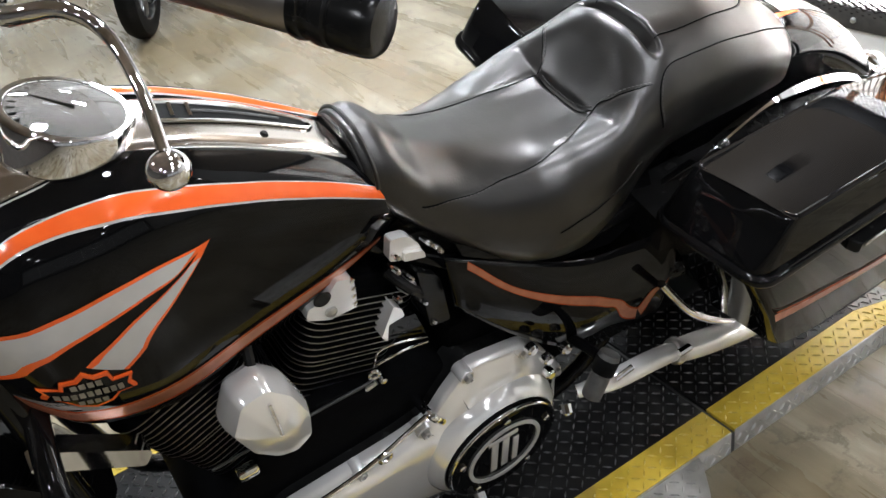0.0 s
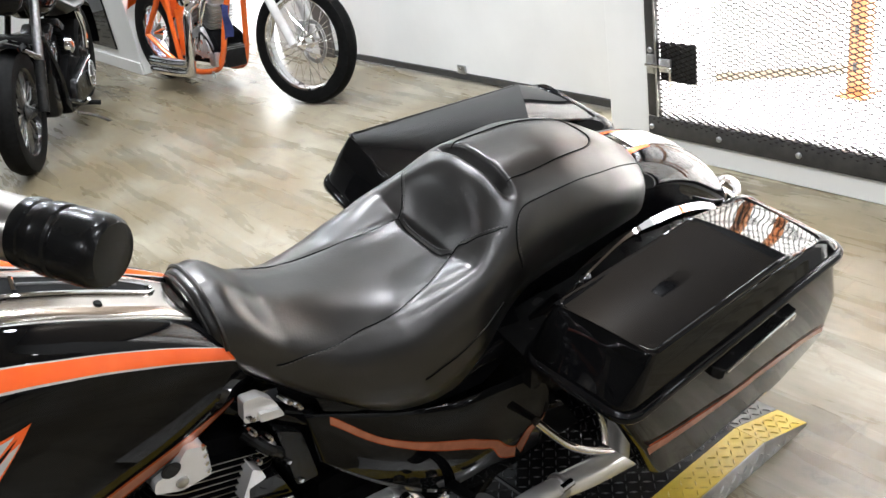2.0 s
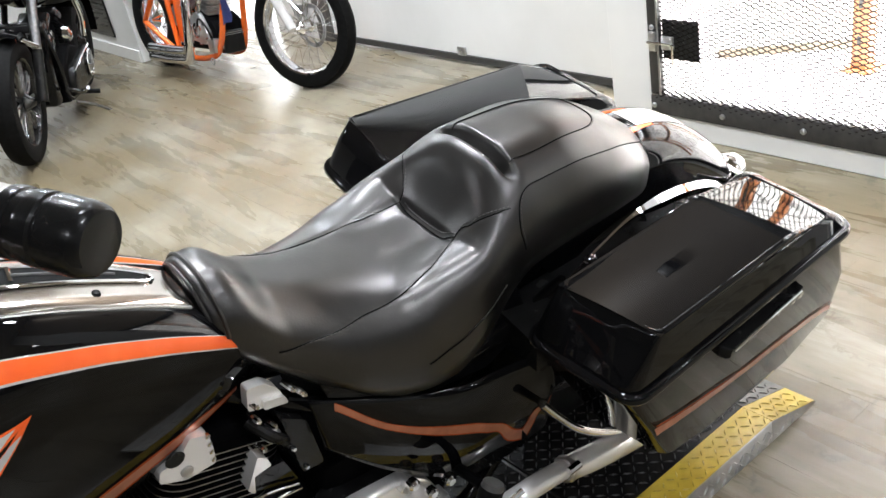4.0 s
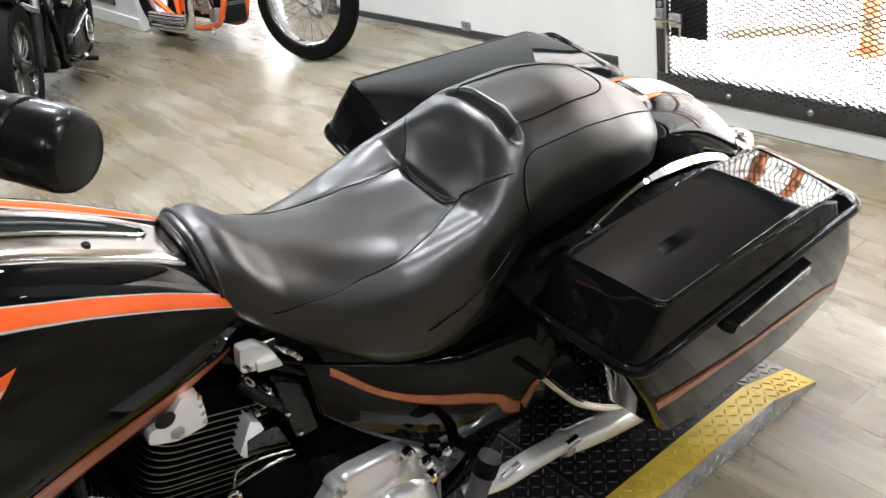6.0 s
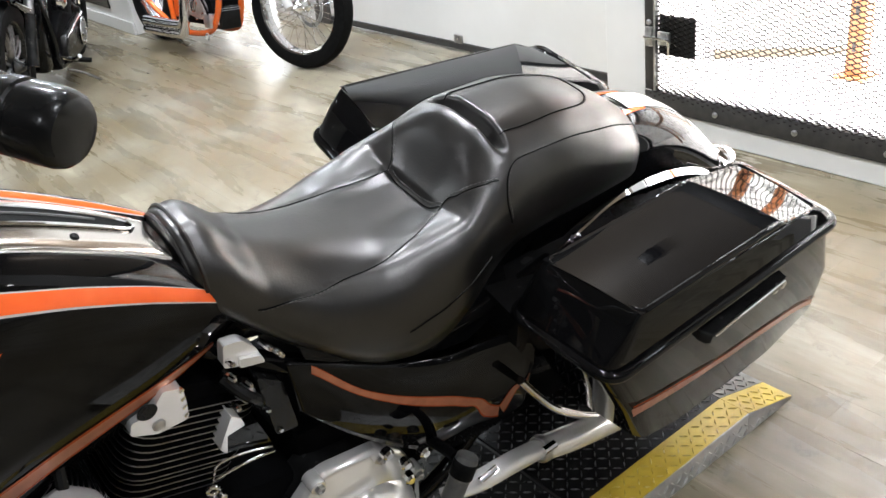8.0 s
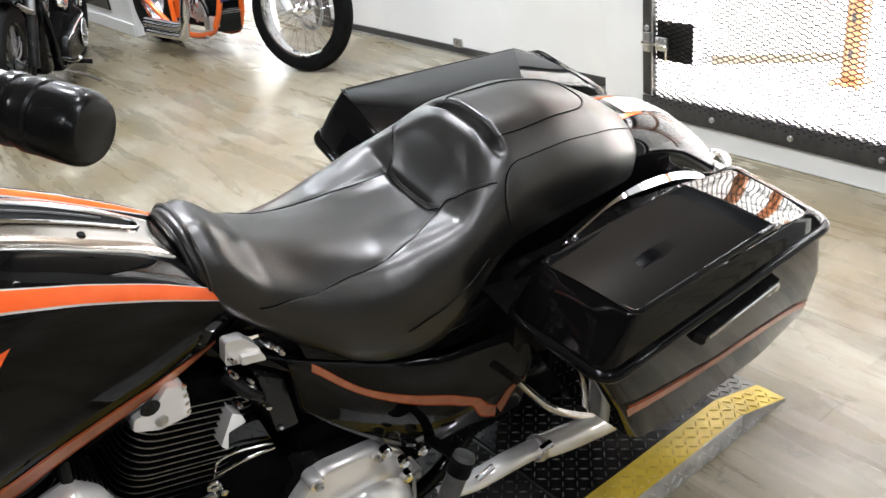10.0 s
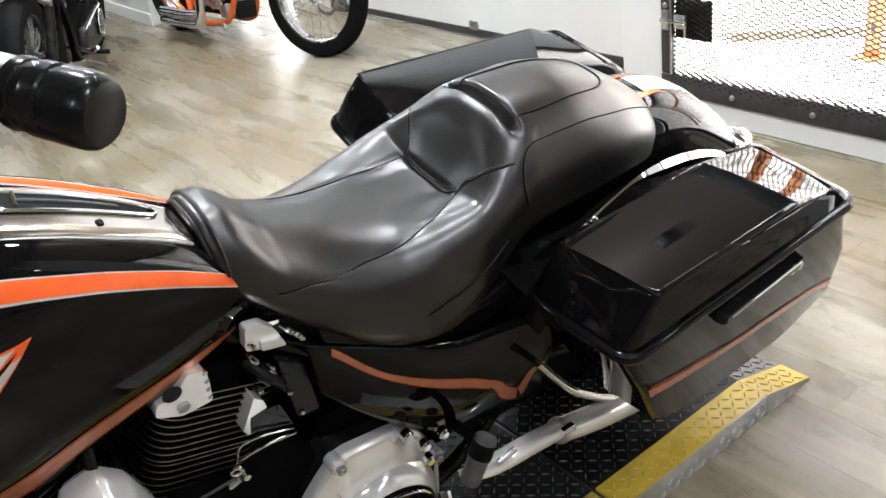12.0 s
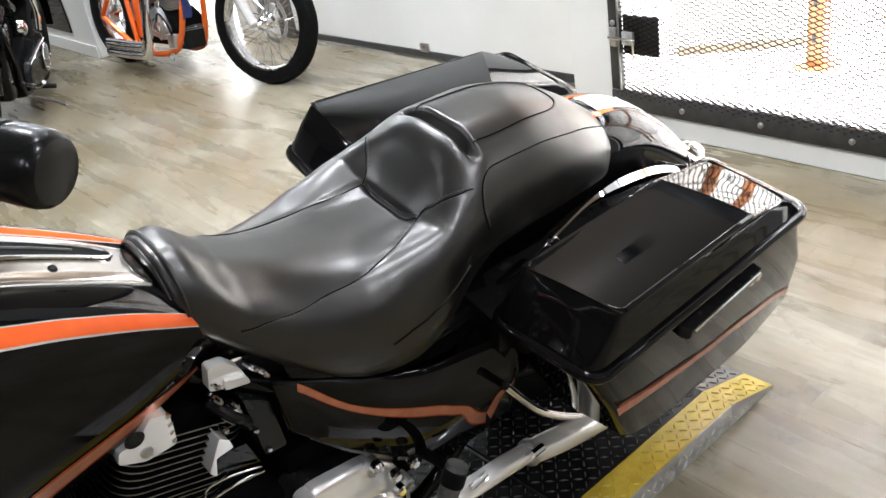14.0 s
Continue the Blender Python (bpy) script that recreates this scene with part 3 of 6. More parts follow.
def lift_platform():
    lift = thing("lift_platform", "low motorcycle lift of black and yellow tread plate with ramp", "lift")
    for x0, x1 in ((-2.7, -0.138), (-0.128, 0.335)):
        plate = part("deck_plate", box(x0, x1, -0.344, 0.344, 0.004, DECK, 0.0015), DECK_BLACK, lift, "black painted tread plate")
        tread("tread_relief", lug_rows(x0, x1, -0.34, 0.34, lambda u, v, h: (u, v, DECK - 0.0003 + h)), LUG_GLINT, plate)
        for y0, y1, s in ((-0.418, -0.3445, -1), (0.3445, 0.418, 1)):
            strip = part("edge_strip", box(x0, x1, y0, y1, 0.004, DECK + 0.0005, 0.0015), DECK_YELLOW, lift, "yellow painted tread plate edge")
            tread("tread_relief", lug_rows(x0, x1, y0, y1, lambda u, v, h: (u, v, DECK + 0.0002 + h)), LUG_YELLOW_GLINT, strip)
            side = part("side_plate", box(x0, x1, s * 0.4185, s * 0.4205, 0.0, DECK - 0.001, 0.0005), TREAD_ALLOY, lift, "bare aluminium tread plate side")
            tread("tread_relief", lug_rows(x0, x1, 0.002, DECK - 0.003, lambda u, v, h, s=s: (u, s * (0.4203 + h), v)), TREAD_ALLOY, side)
    end = 0.505
    # ramp down to the floor
    fall = lambda u: 0.008 + (DECK - 0.008) * (end - u) / (end - 0.339)
    for y0, y1, mat, label in ((-0.4195, -0.345, DECK_YELLOW, "yellow painted ramp edge"), (-0.344, 0.344, RAMP_GREY, "scuffed grey ramp plate"), (0.345, 0.4195, DECK_YELLOW, "yellow painted ramp edge")):
        ramp = part("ramp_plate", loft([[(0.3355, y, 0.002), (0.3355, y, DECK), (end, y, 0.008), (end, y, 0.002)] for y in (y0, y1)]), mat, lift, label, smooth=False)
        tread("tread_relief", lug_rows(0.339, end, y0, y1, lambda u, v, h: (u, v, fall(u) - 0.0002 + h)), LUG_YELLOW_GLINT if mat == DECK_YELLOW else mat, ramp)
    part("ramp_side", loft([[(0.3355, y, 0.0), (0.3355, y, DECK - 0.001), (end, y, 0.006), (end, y, 0.0)] for y in (-0.4205, -0.4197)]), TREAD_ALLOY, lift, smooth=False)
    tread("tread_relief", lug_rows(0.339, end - 0.05, 0.002, 0.04, lambda u, v, h: (u, -0.4203 - h, min(v, fall(u) - 0.008))), TREAD_ALLOY, lift)
    # loading tongue hung on the platform's edge, its corner rounded
    outline = [(-0.62, -0.4215), (-0.229, -0.4215), (-0.238, -0.44), (-0.254, -0.464), (-0.27, -0.486), (-0.286, -0.506), (-0.305, -0.525), (-0.34, -0.54), (-0.62, -0.55)]
    tongue = part("corner_plate", loft([[(x, y, z) for x, y in outline] for z in (DECK - 0.012, DECK - 0.004)]), TREAD_ALLOY, lift, "rounded aluminium tread plate tongue", smooth=False)
    tread("tread_relief", lug_rows(-0.613, -0.235, -0.447, -0.4235, lambda u, v, h: (u, v, DECK - 0.0042 + h)), TREAD_ALLOY, tongue)
    tread("tread_relief", lug_rows(-0.613, -0.265, -0.49, -0.447, lambda u, v, h: (u, v, DECK - 0.0042 + h)), TREAD_ALLOY, tongue)
    part("joint_cap", box(-0.1375, -0.1285, -0.4195, 0.345, 0.0, DECK - 0.006), DARK_STEEL, lift)
    return lift


lift_platform()

# ---- the motorcycle ----
bike = thing("motorcycle", "glossy black cruiser motorcycle with orange stripes leaning on its stand", "motorcycle", pose(0, 0, DECK + 0.006, LEAN_DEG, 0, 0))


def piping(name, fn, rows, radius, mat, parent, lift=0.0005, steps=5, label=""):
    """A cord laid on a skin along (x, angle) rows."""
    return part(name, tube([fn(x, a, lift) for x, a in smooth_path(rows, steps)], radius, 6, smooth=False), mat, parent, label)


SEAT_MID = [(-0.724, 0.850), (-0.714, 0.874), (-0.69, 0.874), (-0.62, 0.815), (-0.52, 0.77), (-0.42, 0.750), (-0.318, 0.745), (-0.302, 0.758), (-0.252, 0.826), (-0.228, 0.848), (-0.19, 0.862), (-0.1, 0.860), (0.01, 0.835), (0.10, 0.79), (0.175, 0.735), (0.215, 0.68)]
SEAT_SIDE = [(-0.724, 0.836), (-0.714, 0.856), (-0.69, 0.856), (-0.62, 0.795), (-0.54, 0.755), (-0.46, 0.76), (-0.40, 0.785), (-0.32, 0.81), (-0.255, 0.822), (-0.19, 0.842), (-0.1, 0.846), (0.01, 0.82), (0.10, 0.775), (0.175, 0.72), (0.215, 0.668)]
SEAT_WIDE = [(-0.724, 0.064), (-0.714, 0.076), (-0.69, 0.09), (-0.62, 0.115), (-0.52, 0.155), (-0.42, 0.176), (-0.34, 0.174), (-0.24, 0.152), (-0.15, 0.142), (0, 0.137), (0.09, 0.122), (0.16, 0.09), (0.197, 0.06), (0.215, 0.02)]
SEAT_LOW = [(-0.724, 0.80), (-0.68, 0.755), (-0.58, 0.66), (-0.48, 0.60), (-0.39, 0.590), (-0.33, 0.622), (-0.27, 0.662), (-0.2, 0.69), (0.0, 0.69), (0.13, 0.668), (0.215, 0.65)]


SEAM_LEFT = [(-0.649, 172), (-0.595, 146), (-0.529, 129), (-0.472, 124), (-0.43, 121), (-0.376, 117), (-0.309, 108), (-0.288, 114.7), (-0.265, 125), (-0.237, 135)]
SEAM_RIGHT = [(-0.63, 40), (-0.591, 66), (-0.536, 71), (-0.483, 72), (-0.42, 73), (-0.37, 74.5), (-0.313, 74.5), (-0.293, 68.6), (-0.278, 59), (-0.262, 48)]


def seat_point(x, a, lift=0.0):
    """A point of the seat's skin: a in degrees, 90 on top, 180 at the left lower edge."""
    w, low, mid, side = curve(SEAT_WIDE, x) + lift, curve(SEAT_LOW, x), curve(SEAT_MID, x), curve(SEAT_SIDE, x)
    c, s = math.cos(math.radians(a)), max(0.0, math.sin(math.radians(a)))
    y = w * math.copysign(abs(c) ** 0.75, c)
    top = mid + (side - mid) * step(0.16, 1.08, abs(y) / w)
    groove = 0.026 * math.exp(-(((x + 0.204 + 0.35 * y * y) / 0.0075) ** 2)) * (1 - step(0.062, 0.098, abs(y)))
    groove += 0.010 * math.exp(-(((x + 0.313) / 0.0055) ** 2)) * (1 - step(0.04, 0.08, abs(y)))
    groove += 0.0022 * math.exp(-((abs(a - curve(SEAM_RIGHT if a < 90 else SEAM_LEFT, x)) / 1.1) ** 2)) if -0.64 < x < -0.25 else 0.0
    return (x, y, low + (top - low) * s ** 0.55 - groove + lift * s)



def seat_mesh():
    rings, n = [], 90
    for i in range(341):
        x = -0.724 + 0.939 * i / 340
        w, low = curve(SEAT_WIDE, x), curve(SEAT_LOW, x)
        ring = [seat_point(x, 180 * k / n) for k in range(n + 1)]
        rings.append(ring + [(x, -w * 0.9, low - 0.014), (x, w * 0.9, low - 0.014)])
    return loft(rings)


seat = part("seat", seat_mesh(), LEATHER, bike, "black leather two-up seat with stitched seams", sharp=60)


def stitches(rows):
    """A row of short thread stitches beside a seam."""
    line = [Vector(seat_point(x + 0.0045, a, 0.0006)) for x, a in smooth_path(rows, 12)]
    bm, run, start = bmesh.new(), 0.0, None
    for p, q in zip(line, line[1:]):
        n = max(1, int((q - p).length / 0.001))
        for k in range(n):
            here = p.lerp(q, k / n)
            if start is None:
                start, run = here, 0.0
            run = (here - start).length
            if run > 0.0062:
                tube([start, start.lerp(here, 0.6)], 0.0008, 4, smooth=False, bm=bm)
                start = here
    part("stitching", bm, THREAD, seat)


PILLION_SEAM = [(-0.196, 111), (-0.15, 113.7), (-0.08, 113.4), (-0.013, 110.2), (0.02, 104), (0.035, 95), (0.035, 85), (0.02, 78), (-0.022, 76), (-0.073, 75), (-0.12, 73), (-0.17, 71), (-0.198, 70)]
for rows in (SEAM_LEFT, SEAM_RIGHT, [(-0.309, 108), (-0.313, 98), (-0.314, 88), (-0.313, 74.5)], PILLION_SEAM,
             [(0.15, 127), (0.105, 128.5), (0.005, 134), (-0.089, 135.5), (-0.155, 134), (-0.198, 133), (-0.222, 139), (-0.234, 154), (-0.229, 170)],
             [(0.15, 53), (0.105, 51.5), (0.005, 46), (-0.089, 44.5), (-0.155, 46), (-0.198, 47), (-0.222, 41), (-0.234, 26)],
             [(-0.444, 173), (-0.407, 172), (-0.362, 172.5), (-0.312, 174), (-0.278, 175)]):
    # two parallel welts read as one stitched seam
    piping("seam", seat_point, rows, 0.0011, PIPING, seat, 0.0009)
    stitches(rows)
piping("front_welt", seat_point, [(-0.704, 8), (-0.704, 40), (-0.704, 70), (-0.704, 90), (-0.704, 110), (-0.704, 140), (-0.704, 172)], 0.0035, LEATHER, seat, 0.001)
piping("front_welt", seat_point, [(-0.7185, 8), (-0.7185, 40), (-0.7185, 70), (-0.7185, 90), (-0.7185, 110), (-0.7185, 140), (-0.7185, 172)], 0.003, LEATHER, seat, 0.001)


# saddlebags
def round_poly(corners, radius, n=5):
    """Corners (x, y, z) in a ring, each turned into a fillet of n+1 points."""
    out = []
    for i, c in enumerate(corners):
        c, a, b = Vector(c), Vector(corners[i - 1]), Vector(corners[(i + 1) % len(corners)])
        p, q = c + (a - c).normalized() * radius, c + (b - c).normalized() * radius
        for k in range(n + 1):
            t = k / n
            out.append(p * (1 - t) ** 2 + c * 2 * t * (1 - t) + q * t * t)
    return out


PIN_ROWS = [(-0.168, 0.488), (-0.10, 0.472), (-0.02, 0.458), (0.10, 0.440), (0.20, 0.432), (0.30, 0.420), (0.38, 0.400), (0.45, 0.372)]


def saddlebag(s):
    side = (lambda rows: [(x, s * y, z) for x, y, z in rows])
    rim = [(-0.262, 0.198, 0.598), (-0.245, 0.402, 0.606), (0.372, 0.392, 0.622), (0.378, 0.165, 0.612)]
    lip = [(x, y, z + 0.016) for x, y, z in rim]
    top = [(-0.220, 0.214, 0.705), (-0.190, 0.389, 0.709), (0.176, 0.382, 0.706), (0.140, 0.208, 0.704)]
    tail = [(0.332, 0.364, 0.654), (0.338, 0.192, 0.648)]
    if s > 0:
        # this lid sits askew: its outer edge falls away to the back
        top[2], tail[0] = (0.27, 0.374, 0.678), (0.345, 0.362, 0.646)
    low = [(-0.10, 0.225, 0.315), (-0.078, 0.390, 0.325), (0.06, 0.388, 0.285), (0.33, 0.386, 0.285), (0.497, 0.382, 0.34), (0.495, 0.20, 0.335), (0.33, 0.21, 0.28), (0.06, 0.22, 0.28)]
    edge = [rim[0], rim[1], (-0.09, 0.400, 0.610), (0.22, 0.396, 0.617), rim[2], rim[3], (0.22, 0.176, 0.609), (-0.09, 0.187, 0.603)]
    mid = [tuple(0.45 * a + 0.55 * b for a, b in zip(p, q)) for p, q in zip(low, edge)]
    mid = [(x, y + (0.012 if y > 0.3 else -0.004), z) for x, y, z in mid]
    body = part("saddlebag", loft([round_poly(side(r), 0.03) for r in (low, mid, [(x, y * 0.99, z - 0.004) for x, y, z in edge])]), BLACK_PAINT, bike, "glossy black hard saddlebag with copper pinstripe", sharp=50)
    # lid: walls rise from the lip to a flat top that falls away at the back
    ring_top = top[:2] + tail
    rings = [round_poly(side(rim), 0.032), round_poly(side(lip), 0.032)]
    for t, up in ((0.06, 0.002), (0.5, 0.008), (0.9, 0.004), (1.0, 0.0)):
        rings.append(round_poly(side([tuple((1 - t) * a + t * b + (up if i == 2 else 0) for i, (a, b) in enumerate(zip(p, q))) for p, q in zip(lip, ring_top)]), 0.030 - 0.012 * t))
    bm = loft(rings, caps=False)
    bm.verts.ensure_lookup_table()
    n = len(rings[0])
    last = bm.verts[-n:]
    # flat roof with a crease where the tail begins
    rows = []
    for u in np.linspace(0, 1, 26):
        row = []
        for v in np.linspace(0, 1, 17):
            if u <= 0.72:
                k = u / 0.72
                p = [(1 - k) * ((1 - v) * top[0][i] + v * top[1][i]) + k * ((1 - v) * top[3][i] + v * top[2][i]) for i in range(3)]
            else:
                k = (u - 0.72) / 0.28
                p = [(1 - k) * ((1 - v) * top[3][i] + v * top[2][i]) + k * ((1 - v) * tail[1][i] + v * tail[0][i]) for i in range(3)]
            p[2] += 0.006 * math.sin(math.pi * v) ** 0.8 * (0.5 + 0.5 * math.sin(math.pi * min(1.0, u + 0.1))) - 0.0005
            row.append((p[0], s * p[1], p[2]))
        rows.append(row)
    lid = part("lid", bm, BLACK_PAINT, body, sharp=28)
    part("lid_top", loft(rows, closed=False), BLACK_PAINT, lid, sharp=6)
    # rounded shoulder of the lid
    inset = [(x + (0.004 if x < 0 else -0.004), y + (0.004 if y < 0.3 else -0.004), z - 0.0045) for x, y, z in (top[0], top[1], top[2], tail[0], tail[1], top[3])]
    shoulder = round_poly(side(inset), 0.014, 5)
    part("lid_shoulder", tube([*shoulder, shoulder[0]], 0.0062, 10, smooth=False), BLACK_PAINT, lid)
    bead = round_poly(side([(x, y * 1.008, z + 0.006) for x, y, z in rim]), 0.034, 6)
    part("rim_bead", tube([*bead, bead[0]], 0.0105, 12, smooth=False), BLACK_PAINT, body, "glossy black rim")
    # latch on the outer face
    y = 0.402 * s
    latch = part("latch", loft([round_poly([(x0, y + s * d, z0), (x1, y + s * d * 0.9, z0 + 0.022), (x1, y + s * d, z0 + 0.048), (x0, y + s * d, z0 + 0.026)], 0.006, 3) for d, x0, x1, z0 in ((-0.008, -0.012, 0.205, 0.548), (0.012, -0.008, 0.2, 0.55), (0.016, -0.004, 0.196, 0.552))]), BLACK_TRIM, body, "black lever latch with chrome strip")
    part("latch_trim", tube([(0.0, y + s * 0.0175, 0.572), (0.19, y + s * 0.0165, 0.592)], 0.0028, 8), CHROME, latch)
    for x in (0.212, 0.235):
        part("lock", lathe([(0.009, -0.004), (0.009, 0.004), (0.006, 0.006)], (x, y * 0.992, 0.545), (0, s, 0), 14), CHROME, latch)
    # pinstripes along the outer face
    rows = [[Vector(p) for p in ring[1:5]] for ring in (low, mid, [(x, y * 0.99, z - 0.004) for x, y, z in edge])]

    def skin(u, v):
        a, b, k = (rows[0], rows[1], v / 0.5) if v < 0.5 else (rows[1], rows[2], (v - 0.5) / 0.5)
        n = min(2, int(u * 3))
        return a[n].lerp(a[n + 1], u * 3 - n).lerp(b[n].lerp(b[n + 1], u * 3 - n), k)

    net = [skin(u, v) for u in np.linspace(0, 1, 73) for v in np.linspace(0, 1, 49)]

    def outer(x, z):
        p = min(net, key=lambda q: (q.x - x) ** 2 + (q.z - z) ** 2)
        return Vector((x, s * (p.y + 0.0022), z))
    for path, half, mat, label in ((PIN_ROWS, 0.011, COPPER, "copper pinstripe"), ([(x, z + 0.014) for x, z in PIN_ROWS], 0.0018, RUST_EDGE, "dark orange pinstripe")):
        part("pinstripe", loft([[outer(x - 0.4 * k, z + k) for k in (-half, 0.0, half)] for x, z in smooth_path(path, 5)], closed=False), mat, body, label)
    return body


saddlebag(-1)
saddlebag(1)
for s in (-1, 1):
    part("bag_mount", loft([[(x, s * y, z) for y, z in ((0.10, 0.52), (0.212, 0.52), (0.208, 0.578), (0.10, 0.592))] for x in (-0.245, -0.1, 0.1, 0.34)]), BLACK_TRIM, bike, "black saddlebag mounting rail")

TANK_TOP = [(-1.27, 0.90), (-1.2, 0.962), (-1.12, 0.998), (-1.04, 1.002), (-0.95, 0.980), (-0.88, 0.950), (-0.81, 0.911), (-0.73, 0.856), (-0.64, 0.775)]
TANK_SEAM = [(-1.27, 0.80), (-1.21, 0.68), (-1.15, 0.59), (-1.10, 0.56), (-1.03, 0.548), (-0.92, 0.572), (-0.82, 0.598), (-0.74, 0.640), (-0.64, 0.712)]
TANK_WIDE = [(-1.27, 0.03), (-1.21, 0.118), (-1.15, 0.15), (-1.06, 0.158), (-0.95, 0.142), (-0.85, 0.123), (-0.74, 0.1), (-0.64, 0.072)]


def tank_point(x, a, lift=0.0):
    """A point of the tank's skin: a in degrees, 90 on top, 180 on the left flank, 260 at the bottom seam."""
    top, seam, w = curve(TANK_TOP, x), curve(TANK_SEAM, x), curve(TANK_WIDE, x) + lift
    mid = seam + 0.56 * (top - seam)
    c, s = math.cos(math.radians(a)), math.sin(math.radians(a))
    p = 2 / 2.8
    y = w * math.copysign(abs(c) ** p, c)
    if s >= 0:
        return (x, y, mid + (top - mid + lift) * s ** p + 0.012 * step(0.02, 0.07, y) - 0.009 * (1 - step(0.035, 0.06, abs(y))))
    q = 2 / 2.2
    return (x, math.copysign(w * (0.75 * abs(math.copysign(abs(c) ** q, c)) + 0.25 * (1 - abs(s) ** 3)), c) if abs(c) > 1e-9 else 0.0, mid - (mid - seam + lift) * abs(s) ** q)



def band(name, upper, lower, mat, parent, lift=0.0007, label="", across=3, steps=5, fn=None):
    """A painted band on a skin, between two rows of (x, angle)."""
    up, lo = smooth_path(upper, steps), smooth_path(lower, steps)
    n = max(len(up), len(lo))
    pick = lambda rows, i: np.array([np.interp(i * (len(rows) - 1) / (n - 1), range(len(rows)), [r[k] for r in rows]) for k in (0, 1)])
    rows = []
    for i in range(n):
        a, b = pick(up, i), pick(lo, i)
        rows.append([(fn or tank_point)(*(a + (b - a) * j / across), lift) for j in range(across + 1)])
    return part(name, loft(rows, closed=False), mat, parent, label)


def patch(name, corners, mat, parent, lift, n=10, label=""):
    """A four-cornered painted patch on the tank."""
    a, b, c, d = (np.array(p, float) for p in corners)
    rows = [[tank_point(*((a + (b - a) * u) * (1 - v) + (d + (c - d) * u) * v), lift) for u in np.linspace(0, 1, n)] for v in np.linspace(0, 1, 5)]
    return part(name, loft(rows, closed=False), mat, parent, label)


def tank():
    rings = []
    for i in range(71):
        x = -1.27 + 0.63 * i / 70
        rings.append([tank_point(x, 360 * k / 72) for k in range(72)])
    body = part("fuel_tank", loft(rings), BLACK_PAINT, bike, "black fuel tank with orange and white stripes", sharp=60)
    for mir in (False, True):
        fn = (lambda x, a, lift=0.0: tank_point(x, 180 - a, lift)) if mir else tank_point
        up = [(-1.21, 129.5), (-1.147, 124.6), (-1.086, 122.4), (-1.028, 124), (-0.97, 127.5), (-0.908, 131.8), (-0.839, 135.4), (-0.755, 141.5), (-0.672, 155), (-0.643, 176)]
        lo = [(-1.22, 138), (-1.156, 132), (-1.096, 130.2), (-1.04, 133.3), (-0.982, 137.5), (-0.919, 141.6), (-0.849, 145.7), (-0.765, 153), (-0.685, 167), (-0.643, 186)]
        if mir:
            up = [(-1.202, 110.5), (-1.10, 105.5), (-1.0, 104.5), (-0.9, 105), (-0.8, 107), (-0.74, 111.5), (-0.69, 120.5)]
            lo = [(-1.205, 115.5), (-1.10, 110), (-1.0, 108.7), (-0.9, 109.3), (-0.8, 111.5), (-0.74, 116), (-0.685, 126)]
        band("stripe", up, lo, ORANGE, body, 0.0008, "orange stripe", fn=fn)
        band("stripe_edge", [(x, a - 0.9) for x, a in up], [(x, a + 0.3) for x, a in up], WHITE_STRIPE, body, 0.0005, "white stripe edge", 2, fn=fn)
        band("stripe_edge", [(x, a - 0.3) for x, a in lo], [(x, a + 1.3) for x, a in lo], WHITE_STRIPE, body, 0.0005, "white stripe edge", 2, fn=fn)
        seam_up = [(-1.22, 197), (-1.17, 198), (-1.098, 198), (-1.034, 196.5), (-0.931, 195), (-0.828, 193.5), (-0.77, 194), (-0.71, 198)]
        seam_low = [(x, a + d) for (x, a), d in zip(seam_up, (14, 14, 13, 12.5, 12, 11.5, 11, 9))]
        seam_up = [(x, a + 3.5) for x, a in seam_up]
        band("lower_stripe", seam_up, seam_low, COPPER, body, 0.0008, "copper stripe along the lower edge", fn=fn)
        band("stripe_edge", [(x, a - 0.5) for x, a in seam_up], [(x, a + 0.9) for x, a in seam_up], RUST_EDGE, body, 0.0012, "dark orange stripe edge", 2, fn=fn)
        band("stripe_edge", [(x, a - 0.9) for x, a in seam_low], [(x, a + 0.5) for x, a in seam_low], RUST_EDGE, body, 0.0012, "dark orange stripe edge", 2, fn=fn)
    # arrow-shaped flash
    blade = [(-1.205, 167), (-1.188, 164), (-1.132, 162.6), (-1.069, 159.3), (-1.017, 158), (-0.972, 157.2), (-0.95, 155.8)], [(-1.212, 188), (-1.176, 179.6), (-1.149, 176.4), (-1.116, 173.1), (-1.082, 170.3), (-1.041, 167.4), (-1.005, 165.4), (-0.968, 159.4)]
    barb = [(-0.968, 159.4), (-0.99, 164.6), (-1.022, 168.9), (-1.06, 172.7), (-1.091, 176.9), (-1.126, 180.4)], [(-0.95, 155.8), (-0.976, 164.7), (-1.014, 173.6), (-1.051, 179.3), (-1.086, 185.0)]
    for n, (up, lo) in enumerate((blade, barb)):
        band("flash_outline", up, lo, ORANGE, body, 0.0007 + 0.0001 * n, "orange outline of the flash", 6)
        up, lo = smooth_path(up, 4), smooth_path(lo, 4)
        lo = [np.array([np.interp(i / (len(up) - 1), np.linspace(0, 1, len(lo)), [r[k] for r in lo]) for k in (0, 1)]) for i in range(len(up))]
        keep = slice(3 if n else 0, None if n else -3)
        band("flash", [a + (b - a) * 0.13 for a, b in zip(up, lo)][keep], [a + (b - a) * 0.87 for a, b in zip(up, lo)][keep], WHITE_STRIPE, body, 0.0012, "silver-white flash", 6, 1)
    patch("lower_field", ((-1.21, 200), (-1.165, 195), (-1.10, 203), (-1.13, 215)), SILVER_PAINT, body, 0.0006, 8, "silver field below the badge")
